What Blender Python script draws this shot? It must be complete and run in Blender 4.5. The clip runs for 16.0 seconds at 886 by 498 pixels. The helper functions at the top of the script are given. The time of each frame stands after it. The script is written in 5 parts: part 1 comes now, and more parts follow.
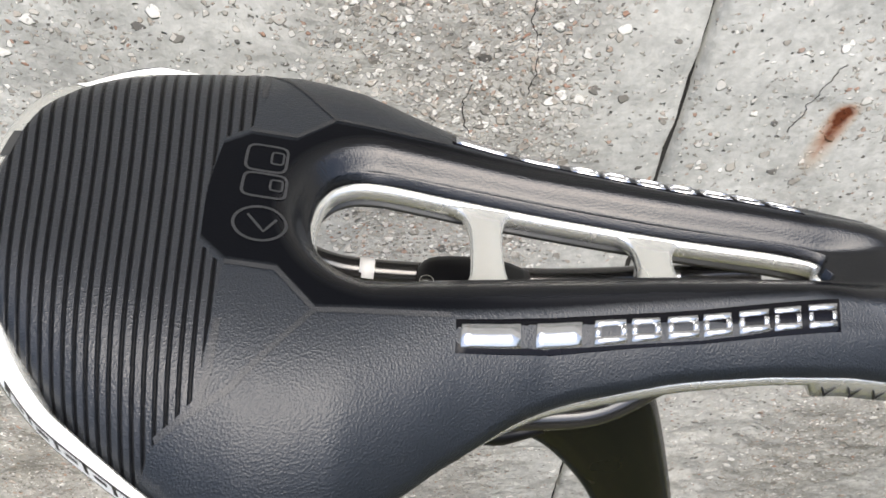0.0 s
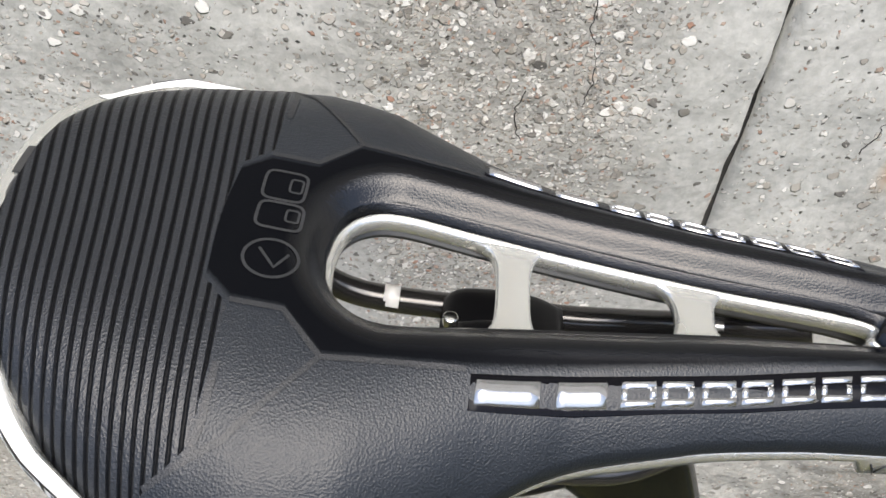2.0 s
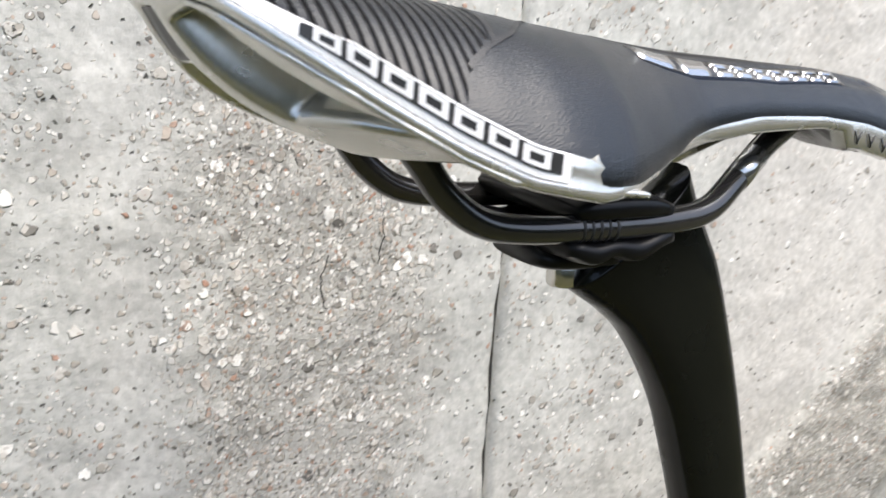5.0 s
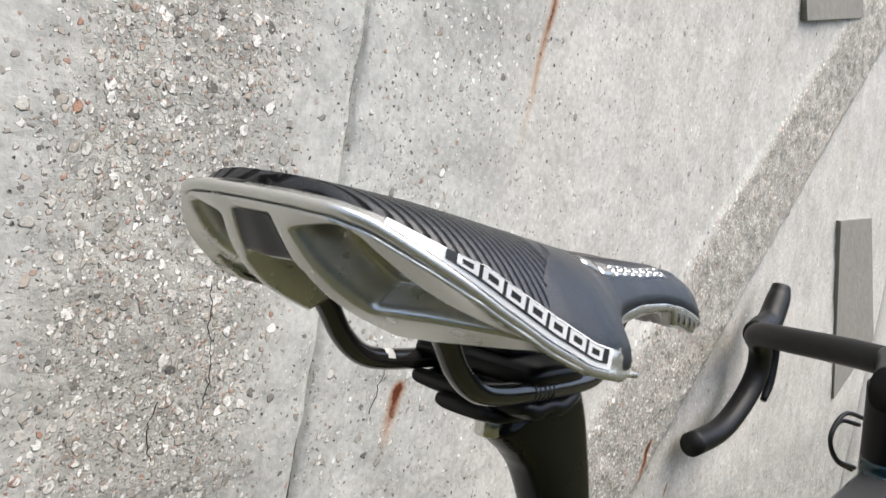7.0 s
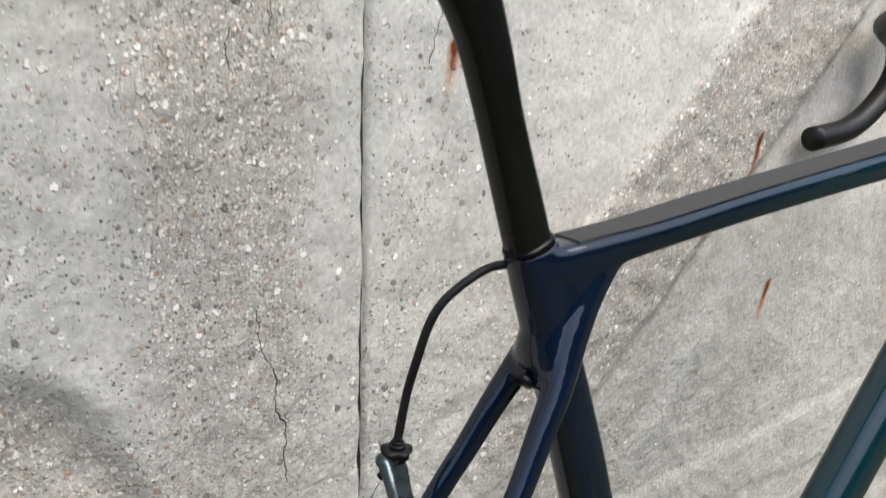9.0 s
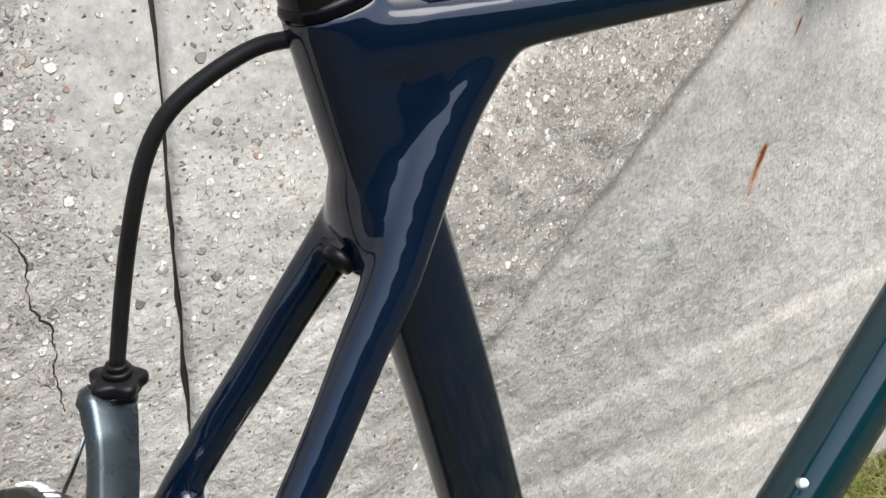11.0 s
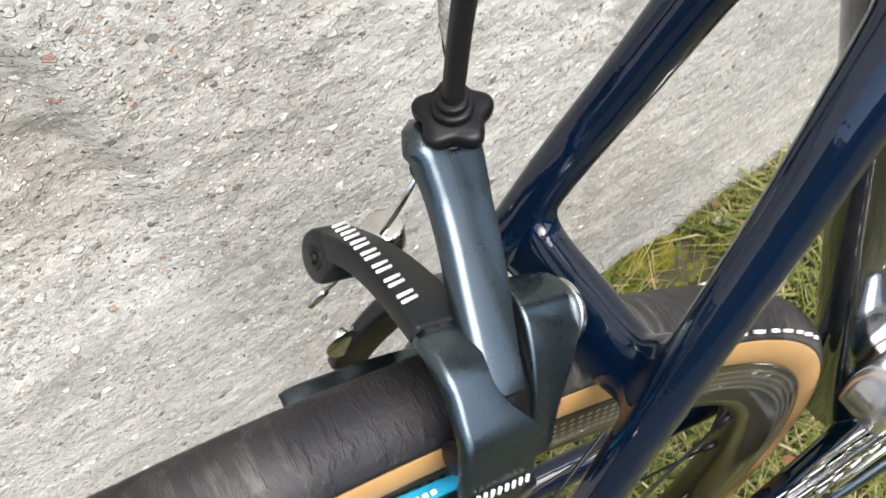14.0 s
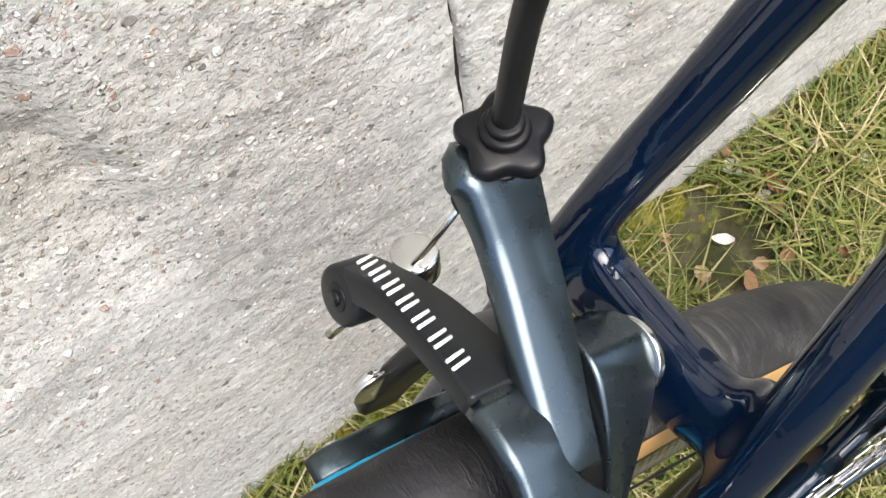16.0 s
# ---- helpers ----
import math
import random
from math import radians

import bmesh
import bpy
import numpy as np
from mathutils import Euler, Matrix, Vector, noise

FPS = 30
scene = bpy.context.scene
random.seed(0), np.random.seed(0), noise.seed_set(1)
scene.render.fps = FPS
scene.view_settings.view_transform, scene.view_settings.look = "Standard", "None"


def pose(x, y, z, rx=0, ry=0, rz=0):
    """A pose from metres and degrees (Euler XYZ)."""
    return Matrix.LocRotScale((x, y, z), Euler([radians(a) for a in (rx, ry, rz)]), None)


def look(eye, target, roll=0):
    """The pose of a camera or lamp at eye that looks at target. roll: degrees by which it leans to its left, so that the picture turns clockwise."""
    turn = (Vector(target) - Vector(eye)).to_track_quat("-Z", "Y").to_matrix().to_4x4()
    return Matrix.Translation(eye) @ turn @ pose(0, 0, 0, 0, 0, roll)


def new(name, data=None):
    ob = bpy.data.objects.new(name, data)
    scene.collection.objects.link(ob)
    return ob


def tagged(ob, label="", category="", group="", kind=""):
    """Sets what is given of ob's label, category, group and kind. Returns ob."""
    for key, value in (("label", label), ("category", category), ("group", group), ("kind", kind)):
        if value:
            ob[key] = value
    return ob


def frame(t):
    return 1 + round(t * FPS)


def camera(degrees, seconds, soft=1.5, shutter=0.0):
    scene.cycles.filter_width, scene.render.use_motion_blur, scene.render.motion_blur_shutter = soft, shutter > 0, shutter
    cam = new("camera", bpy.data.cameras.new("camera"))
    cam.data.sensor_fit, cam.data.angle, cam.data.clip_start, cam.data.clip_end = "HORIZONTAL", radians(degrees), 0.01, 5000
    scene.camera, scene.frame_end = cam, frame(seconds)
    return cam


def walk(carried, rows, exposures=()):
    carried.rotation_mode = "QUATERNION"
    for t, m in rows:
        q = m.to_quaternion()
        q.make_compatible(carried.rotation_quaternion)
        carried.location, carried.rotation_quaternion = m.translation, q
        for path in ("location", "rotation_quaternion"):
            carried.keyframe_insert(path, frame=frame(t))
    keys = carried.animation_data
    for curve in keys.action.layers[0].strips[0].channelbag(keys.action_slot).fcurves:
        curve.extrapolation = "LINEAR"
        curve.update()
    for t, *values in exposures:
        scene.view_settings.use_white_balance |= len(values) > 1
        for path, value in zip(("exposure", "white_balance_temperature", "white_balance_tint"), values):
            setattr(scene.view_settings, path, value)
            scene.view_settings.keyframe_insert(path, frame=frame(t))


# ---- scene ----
cam = camera(52.52, 16.0, shutter=0.3)
PATH = [
    (0, (0.1485, -0.0853, 1.1548), (0.1860, 0.2368, 0.7742), 4.52),
    (0.5, (0.1552, -0.0751, 1.1452), (0.1738, 0.2472, 0.7634), 4.13),
    (1, (0.1547, -0.0750, 1.1433), (0.1665, 0.2464, 0.7604), 3.67),
    (1.5, (0.1565, -0.0691, 1.1436), (0.1656, 0.2519, 0.7604), 3.50),
    (2, (0.1571, -0.0684, 1.1539), (0.1606, 0.2469, 0.7658), 2.88),
    (2.5, (0.1829, -0.0686, 1.1571), (0.1830, 0.2443, 0.7671), 2.33),
    (3, (0.2211, -0.0721, 1.1511), (0.2303, 0.2374, 0.7585), 1.89),
    (3.5, (0.2250, -0.0853, 1.1468), (0.2393, 0.2237, 0.7539), 1.30),
    (4, (0.1900, -0.1323, 1.1202), (0.2111, 0.2268, 0.7730), 0.56),
    (4.2, (0.1529, -0.1507, 1.0989), (0.2067, 0.2399, 0.7915), 0.19),
    (6.3, (-0.0621, -0.0918, 0.9702), (0.3357, 0.2111, 0.9725), 9.63),
    (6.5, (-0.0632, -0.0909, 0.9845), (0.3352, 0.2113, 0.9845), 9.63),
    (7, (-0.0690, -0.1046, 1.0358), (0.3328, 0.1871, 0.9768), 9.68),
    (7.5, (-0.0819, -0.1744, 1.0616), (0.2974, 0.1390, 0.9725), 9.20),
    (8, (-0.0831, -0.3283, 1.1092), (0.2164, 0.0451, 0.9646), 5.59),
    (8.5, (-0.0700, -0.3460, 1.0540), (0.2230, 0.0267, 0.8950), 3.10),
    (8.7, (-0.0750, -0.3270, 1.0010), (0.2265, 0.0405, 0.8460), 2.70),
    (10.8, (0.1117, -0.1882, 0.8409), (0.4114, 0.1541, 0.6335), 3.05),
    (11, (0.1188, -0.1852, 0.8393), (0.4159, 0.1567, 0.6276), 2.93),
    (11.5, (0.1175, -0.1755, 0.8236), (0.4051, 0.1693, 0.6036), 2.58),
    (12, (0.1130, -0.1718, 0.7633), (0.3855, 0.1745, 0.5269), 3.06),
    (12.5, (0.0894, -0.1684, 0.7676), (0.3413, 0.1755, 0.5063), 4.18),
    (13, (0.1018, -0.1339, 0.8165), (0.2991, 0.1560, 0.4600), 3.88),
    (13.5, (0.1225, -0.0851, 0.8463), (0.2719, 0.1652, 0.4400), -0.11),
    (14, (0.1436, -0.0401, 0.8398), (0.2386, 0.1663, 0.3944), -11.08),
    (14.5, (0.1486, -0.0156, 0.8363), (0.2342, 0.1782, 0.3834), -14.12),
    (15, (0.1520, -0.0074, 0.8270), (0.2333, 0.1809, 0.3709), -14.53),
    (15.5, (0.1528, -0.0029, 0.8200), (0.2304, 0.1807, 0.3615), -14.99),
    (16, (0.1523, -0.0046, 0.8188), (0.2326, 0.1754, 0.3593), -13.93),
]
EXPOSURES = [(0.0, 1.12), (1.5, 0.98), (3.0, 1.15), (4.2, 1.34), (6.5, 0.99), (8.7, 1.02), (11.0, 1.31), (12.5, 1.5), (14.0, 1.74), (16.0, 1.80)]
walk(cam, [(t, look(e, a, r)) for t, e, a, r in PATH], EXPOSURES)

# ---- light ----
world = bpy.data.worlds.new("sky")
scene.world = world
world.use_nodes = True
wn = world.node_tree
sky = wn.nodes.new("ShaderNodeTexSky")
sky.sky_type, sky.sun_disc = "NISHITA", False
sky.sun_elevation, sky.sun_rotation = radians(67), radians(164)
sky.air_density, sky.dust_density, sky.ozone_density = 1.0, 4.0, 1.0
wn.links.new(sky.outputs[0], wn.nodes["Background"].inputs[0])
wn.nodes["Background"].inputs[1].default_value = 0.15
sun = new("sun", bpy.data.lights.new("sun", "SUN"))
sun.data.energy, sun.data.angle, sun.data.color = 1.9, radians(64), (0.985, 0.98, 0.945)
sun.matrix_world = look((0.36, -1.20, 3.15), (0, 0, 0))

# ---- frames of reference: the bicycle leans on the wall and stands on a gentle slope ----
BIKE = Matrix(((0.9967, 0.0531, 0.0615, 0), (-0.0562, 0.9972, 0.0496, 0), (-0.0587, -0.0529, 0.9969, 0), (0, 0, 0, 1)))
WALL_Y = 0.2353
JOINT_X = 0.295


# ---- materials ----
def mat(name, colour=(0.5, 0.5, 0.5), rough=0.5, metal=0.0, coat=0.0, coat_rough=0.05, spec=0.5):
    m = bpy.data.materials.new(name)
    m.use_nodes = True
    b = m.node_tree.nodes["Principled BSDF"]
    b.inputs["Base Color"].default_value = (*colour, 1)
    b.inputs["Roughness"].default_value = rough
    b.inputs["Metallic"].default_value = metal
    b.inputs["Coat Weight"].default_value = coat
    b.inputs["Coat Roughness"].default_value = coat_rough
    b.inputs["Coat IOR"].default_value = 1.6
    b.inputs["Specular IOR Level"].default_value = spec
    return m


class Net:
    """Short calls to wire shader nodes."""

    def __init__(self, m):
        self.m, self.t = m, m.node_tree
        self.bsdf = self.t.nodes["Principled BSDF"]

    def node(self, kind, **values):
        n = self.t.nodes.new(kind)
        for k, v in values.items():
            if k in n.inputs:
                n.inputs[k].default_value = v
        return n

    def link(self, a, b):
        self.t.links.new(a, b)

    def coord(self, scale=(1, 1, 1), turn=(0, 0, 0)):
        c = self.node("ShaderNodeTexCoord")
        mp = self.node("ShaderNodeMapping")
        mp.inputs["Scale"].default_value = scale
        mp.inputs["Rotation"].default_value = turn
        self.link(c.outputs["Object"], mp.inputs[0])
        return mp.outputs[0]

    def noise(self, at, scale, detail=4.0, rough=0.55):
        n = self.node("ShaderNodeTexNoise", Scale=scale, Detail=detail, Roughness=rough)
        self.link(at, n.inputs["Vector"])
        return n.outputs[0]

    def ramp(self, x, stops):
        n = self.node("ShaderNodeValToRGB")
        e = n.color_ramp.elements
        while len(e) < len(stops):
            e.new(0.5)
        for k, (p, c) in zip(e, stops):
            k.position, k.color = p, (*c, 1) if len(c) == 3 else c
        self.link(x, n.inputs[0])
        return n.outputs[0]

    def mix(self, f, a, b, blend="MIX"):
        n = self.node("ShaderNodeMix")
        n.data_type, n.blend_type = "RGBA", blend
        for s, v in ((n.inputs[0], f), (n.inputs[6], a), (n.inputs[7], b)):
            if isinstance(v, (int, float)):
                s.default_value = v
            elif isinstance(v, tuple):
                s.default_value = (*v, 1)
            else:
                self.link(v, s)
        return n.outputs[2]

    def math(self, op, a, b=0.0, c=0.0):
        n = self.node("ShaderNodeMath")
        n.operation = op
        for s, v in zip(n.inputs, (a, b, c)):
            if isinstance(v, (int, float)):
                s.default_value = v
            else:
                self.link(v, s)
        return n.outputs[0]

    def bump(self, h, strength, dist, under=None):
        n = self.node("ShaderNodeBump", Strength=strength, Distance=dist)
        self.link(h, n.inputs["Height"])
        if under:
            self.link(under, n.inputs["Normal"])
        return n.outputs[0]

    def out(self, colour=None, rough=None, normal=None):
        for s, v in (("Base Color", colour), ("Roughness", rough), ("Normal", normal)):
            if v is not None:
                self.link(v, self.bsdf.inputs[s])
        return self.m


def concrete():
    n = Net(mat("concrete", rough=0.9, spec=0.25))
    c = n.node("ShaderNodeTexCoord")
    s = n.node("ShaderNodeSeparateXYZ")
    n.link(c.outputs["Object"], s.inputs[0])
    x, z = s.outputs[0], s.outputs[2]
    p = n.coord()

    def step(v, at, soft):
        """0 below, 1 above, over a soft edge."""
        k = n.math("ADD", n.math("MULTIPLY", n.math("SUBTRACT", v, at), 1 / soft), 0.5)
        k.node.use_clamp = True
        return k

    def band(v, a, b, soft):
        return n.math("MULTIPLY", step(v, a, soft), n.math("SUBTRACT", 1.0, step(v, b, soft)))

    warp = n.math("MULTIPLY", n.math("SUBTRACT", n.noise(p, 9, 4), 0.5), 0.05)
    xw = n.math("ADD", x, warp)
    zw = n.math("ADD", z, n.math("MULTIPLY", warp, 0.6))
    upper = n.math("SUBTRACT", zw, n.math("ADD", 0.7670, n.math("MULTIPLY", n.math("SUBTRACT", x, 0.6130), 0.85)))
    lower = n.math("SUBTRACT", zw, n.math("ADD", 0.7950, n.math("MULTIPLY", n.math("SUBTRACT", x, 0.8790), 0.875)))
    on_ridge = n.math("MULTIPLY", n.math("MULTIPLY", step(lower, 0.0, 0.025), n.math("SUBTRACT", 1.0, step(upper, 0.0, 0.02))), step(xw, 0.45, 0.06))
    streak = n.math("MULTIPLY", band(n.math("SUBTRACT", zw, n.math("ADD", 0.56, n.math("MULTIPLY", n.math("SUBTRACT", x, 0.74), 1.3))), -0.05, 0.035, 0.04), band(z, 0.42, 0.62, 0.06))
    streak = n.math("MULTIPLY", streak, step(x, 0.58, 0.05))
    strip = band(xw, 0.125, 0.245, 0.045)
    # where the cement skin has weathered away
    worn = n.math("ADD", n.math("MULTIPLY", strip, 1.0), n.math("MULTIPLY", band(xw, 0.30, 0.44, 0.05), 0.16))
    worn = n.math("ADD", worn, n.math("MULTIPLY", n.math("SUBTRACT", 1.0, step(xw, 0.075, 0.05)), 0.40))
    worn = n.math("ADD", worn, n.math("MULTIPLY", on_ridge, 0.95))
    worn = n.math("ADD", worn, n.math("MULTIPLY", n.math("MULTIPLY", n.math("SUBTRACT", 1.0, step(z, 0.66, 0.12)), n.math("SUBTRACT", 1.0, step(xw, 0.62, 0.1))), 0.35))
    worn = n.math("ADD", worn, n.math("MULTIPLY", n.math("SUBTRACT", n.noise(p, 13, 4, 0.6), 0.5), 1.1))
    worn.node.use_clamp = True
    low_part = n.math("SUBTRACT", 1.0, step(z, 0.62, 0.25))
    big, mid, fine = n.noise(p, 3.2, 4), n.noise(p, 22, 5, 0.6), n.noise(p, 210, 4, 0.6)
    base = n.ramp(n.math("ADD", n.math("MULTIPLY", big, 0.5), n.math("MULTIPLY", mid, 0.5)),
                  [(0.36, (0.325, 0.328, 0.315)), (0.5, (0.478, 0.486, 0.470)), (0.68, (0.579, 0.588, 0.575))])
    pale = n.math("MULTIPLY", band(xw, 0.085, 0.120, 0.02), 0.40)
    base = n.mix(n.math("ADD", pale, n.math("MULTIPLY", streak, 0.28)), base, (0.625, 0.62, 0.60))
    base = n.mix(n.math("MULTIPLY", n.math("MULTIPLY", n.math("SUBTRACT", 1.0, step(z, 0.72, 0.2)), step(n.noise(p, 5, 4), 0.5, 0.12)), 0.28), base, (0.36, 0.335, 0.295))
    base = n.mix(n.math("MULTIPLY", on_ridge, 0.85), base, n.ramp(n.noise(p, 70, 5, 0.7), [(0.38, (0.20, 0.185, 0.155)), (0.5, (0.34, 0.32, 0.28)), (0.62, (0.52, 0.50, 0.46))]))
    base = n.mix(n.math("MULTIPLY", strip, 0.80), base, n.ramp(n.noise(p, 55, 5, 0.7), [(0.35, (0.19, 0.178, 0.16)), (0.5, (0.34, 0.325, 0.295)), (0.65, (0.48, 0.465, 0.43))]))
    # the hollow: coarse brown concrete, with its shade darkened into the colour too
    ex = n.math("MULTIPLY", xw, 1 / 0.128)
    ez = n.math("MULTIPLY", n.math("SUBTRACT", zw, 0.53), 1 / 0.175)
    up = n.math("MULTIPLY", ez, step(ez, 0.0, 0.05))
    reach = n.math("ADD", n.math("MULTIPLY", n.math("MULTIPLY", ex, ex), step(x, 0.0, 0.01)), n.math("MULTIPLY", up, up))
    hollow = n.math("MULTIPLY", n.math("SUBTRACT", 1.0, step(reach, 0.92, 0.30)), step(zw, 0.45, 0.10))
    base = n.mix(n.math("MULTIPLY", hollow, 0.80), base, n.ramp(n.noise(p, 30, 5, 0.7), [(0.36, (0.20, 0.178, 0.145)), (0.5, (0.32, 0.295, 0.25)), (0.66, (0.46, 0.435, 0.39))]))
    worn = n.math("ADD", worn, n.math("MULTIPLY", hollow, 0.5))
    panel = n.math("MULTIPLY", step(n.math("SUBTRACT", x, n.math("MULTIPLY", n.math("SUBTRACT", z, 0.6), 0.06)), 0.434, 0.006), n.math("SUBTRACT", 1.0, step(zw, 0.86, 0.10)))
    base = n.mix(n.math("MULTIPLY", panel, n.math("SUBTRACT", 0.60, n.math("MULTIPLY", streak, 0.55))), base, n.ramp(n.noise(p, 11, 5, 0.6), [(0.38, (0.215, 0.205, 0.182)), (0.62, (0.37, 0.36, 0.335))]))
    chalky = n.math("MULTIPLY", n.math("SUBTRACT", 1.0, step(zw, 0.76, 0.16)), n.math("SUBTRACT", 1.0, hollow))
    base = n.mix(n.math("MULTIPLY", n.math("MULTIPLY", chalky, n.math("SUBTRACT", 1.0, step(xw, 0.43, 0.04))), 0.26), base, (0.64, 0.62, 0.585))
    clear = n.math("MULTIPLY", n.math("MULTIPLY", step(xw, 0.46, 0.10), n.math("SUBTRACT", 1.0, on_ridge)), n.math("MAXIMUM", step(upper, 0.01, 0.04), n.math("SUBTRACT", 1.0, step(lower, -0.02, 0.03))))
    clear = n.math("MULTIPLY", clear, step(z, 0.66, 0.06))
    base = n.mix(n.math("MULTIPLY", clear, 0.75), base, n.ramp(n.noise(n.coord((1, 1, 0.25)), 16, 5, 0.6), [(0.34, (0.48, 0.455, 0.43)), (0.5, (0.60, 0.575, 0.55)), (0.66, (0.67, 0.65, 0.63))]))
    worn = n.math("MULTIPLY", worn, n.math("SUBTRACT", 1.0, n.math("MULTIPLY", clear, 0.8)))
    base = n.mix(0.38, base, n.ramp(fine, [(0.32, (0.262, 0.262, 0.248)), (0.5, (0.465, 0.467, 0.450)), (0.68, (0.70, 0.695, 0.68))]))
    wob = n.node("ShaderNodeVectorMath")
    wob.operation = "MULTIPLY_ADD"
    nz = n.node("ShaderNodeTexNoise", Scale=260.0, Detail=2.0)
    n.link(p, nz.inputs["Vector"])
    n.link(nz.outputs["Color"], wob.inputs[0])
    wob.inputs[1].default_value = (0.004, 0.004, 0.004)
    n.link(p, wob.inputs[2])
    col, lift = base, None
    for scale, share, size in ((135.0, 0.42, 0.40), (260.0, 0.62, 0.42), (520.0, 0.62, 0.45)):
        v = n.node("ShaderNodeTexVoronoi", Scale=scale)
        n.link(wob.outputs[0], v.inputs["Vector"])
        sep = n.node("ShaderNodeSeparateColor")
        n.link(v.outputs["Color"], sep.inputs[0])
        stone = n.ramp(v.outputs["Distance"], [(size - 0.06, (1, 1, 1)), (size + 0.02, (0, 0, 0))])
        stone = n.math("MULTIPLY", stone, n.math("LESS_THAN", sep.outputs[0], n.math("MULTIPLY", n.math("ADD", 0.06 * share, n.math("MULTIPLY", worn, share)), n.math("SUBTRACT", 1.0, n.math("MULTIPLY", low_part, 0.62)))))
        tone = n.ramp(sep.outputs[1], [(0.0, (0.10, 0.095, 0.09)), (0.13, (0.30, 0.28, 0.25)), (0.33, (0.42, 0.39, 0.35)), (0.43, (0.43, 0.38, 0.33)), (0.47, (0.40, 0.21, 0.14)), (0.51, (0.48, 0.40, 0.34)), (0.58, (0.54, 0.51, 0.47)), (0.75, (0.62, 0.60, 0.57)), (0.92, (0.86, 0.85, 0.83))])
        col = n.mix(n.math("MULTIPLY", stone, 0.88), col, tone)
        lift = stone if lift is None else n.math("MAXIMUM", lift, stone)
    v2 = n.node("ShaderNodeTexVoronoi", Scale=230.0)
    n.link(wob.outputs[0], v2.inputs["Vector"])
    sep2 = n.node("ShaderNodeSeparateColor")
    n.link(v2.outputs["Color"], sep2.inputs[0])
    pit = n.math("MULTIPLY", n.ramp(v2.outputs["Distance"], [(0.08, (1, 1, 1)), (0.24, (0, 0, 0))]), n.math("GREATER_THAN", sep2.outputs[2], 0.88))
    col = n.mix(n.math("MULTIPLY", pit, 0.85), col, (0.09, 0.085, 0.075))
    # rust bleeding from tie wires
    rust = None
    for rx, rz, run, w in ((0.377, 0.876, 0.044, 0.0085), (0.806, 0.766, 0.075, 0.0065), (0.8745, 0.582, 0.060, 0.0095), (0.890, 0.698, 0.020, 0.0040), (0.490, 1.215, 0.190, 0.0075)):
        dz = n.math("SUBTRACT", rz, z)
        lean = n.math("ADD", n.math("SUBTRACT", x, rx), n.math("MULTIPLY", dz, 0.12 if rx < 0.5 else 0.28))
        lean = n.math("ADD", lean, n.math("MULTIPLY", warp, 0.12))
        head = n.math("SUBTRACT", 1.0, n.math("MULTIPLY", n.math("ABSOLUTE", lean), 1 / w))
        head.node.use_clamp = True
        fall = n.math("MULTIPLY", step(dz, -0.003, 0.008), n.math("SUBTRACT", 1.0, n.math("MULTIPLY", dz, 1 / run)))
        fall.node.use_clamp = True
        one = n.math("MULTIPLY", n.math("MULTIPLY", head, fall), n.math("ADD", 0.7, n.noise(p, 150, 3)))
        rust = one if rust is None else n.math("MAXIMUM", rust, one)
    rust = n.math("MULTIPLY", rust, 1.3)
    rust.node.use_clamp = True
    col = n.mix(rust, col, n.ramp(n.math("MULTIPLY", rust, n.math("ADD", 0.6, n.math("MULTIPLY", n.noise(p, 190, 3), 0.8))), [(0.15, (0.42, 0.28, 0.14)), (0.6, (0.34, 0.13, 0.04)), (0.95, (0.13, 0.035, 0.012))]))
    h = n.math("ADD", n.math("MULTIPLY", n.noise(p, 130, 5, 0.7), n.math("ADD", 0.14, n.math("MULTIPLY", worn, 0.8))), n.math("MULTIPLY", lift, 0.5))
    h = n.math("SUBTRACT", h, n.math("MULTIPLY", pit, 0.9))
    warm = n.node("ShaderNodeVectorMath")
    warm.operation = "MULTIPLY"
    n.link(col, warm.inputs[0])
    warm.inputs[1].default_value = (1.02, 1.0, 0.948)
    col = warm.outputs[0]
    return n.out(col, None, n.bump(h, 0.9, 0.0026, n.bump(n.math("MULTIPLY", n.noise(p, 40, 5, 0.65), n.math("ADD", 0.22, n.math("MULTIPLY", low_part, 0.85))), 0.7, 0.0085)))


CONCRETE = concrete()


def speckled(name, a, b, scale, rough=0.5, metal=0.0, coat=0.0, bump=0.0, bump_scale=600.0, dist=0.0005, rough_var=0.1, spec=0.5):
    n = Net(mat(name, a, rough, metal, coat, spec=spec))
    p = n.coord()
    x = n.noise(p, scale, 5)
    col = n.mix(x, a, b)
    r = n.math("ADD", n.math("MULTIPLY", n.noise(p, scale * 3, 3), rough_var), rough - rough_var / 2)
    return n.out(col, r, n.bump(n.noise(p, bump_scale, 3), bump, dist) if bump else None)


GLOSS_BLACK = speckled("glossy_black_cover", (0.002, 0.002, 0.003), (0.004, 0.004, 0.006), 60, 0.16, spec=0.14, bump=0.12, bump_scale=1400, dist=0.0003)
PRINT_GREY = speckled("grey_print", (0.012, 0.0125, 0.0135), (0.020, 0.0205, 0.022), 300, 0.42, spec=0.5, bump=0.5, bump_scale=1800, dist=0.0003)
SHELL = speckled("silver_shell", (0.59, 0.585, 0.54), (0.67, 0.665, 0.62), 40, 0.26, metal=0.75, coat=0.3)
SHELL_BASE = speckled("dark_shell", (0.03, 0.03, 0.028), (0.05, 0.05, 0.047), 40, 0.35)
FOIL = speckled("silver_foil", (0.50, 0.50, 0.50), (0.60, 0.60, 0.60), 200, 0.18, metal=0.9)
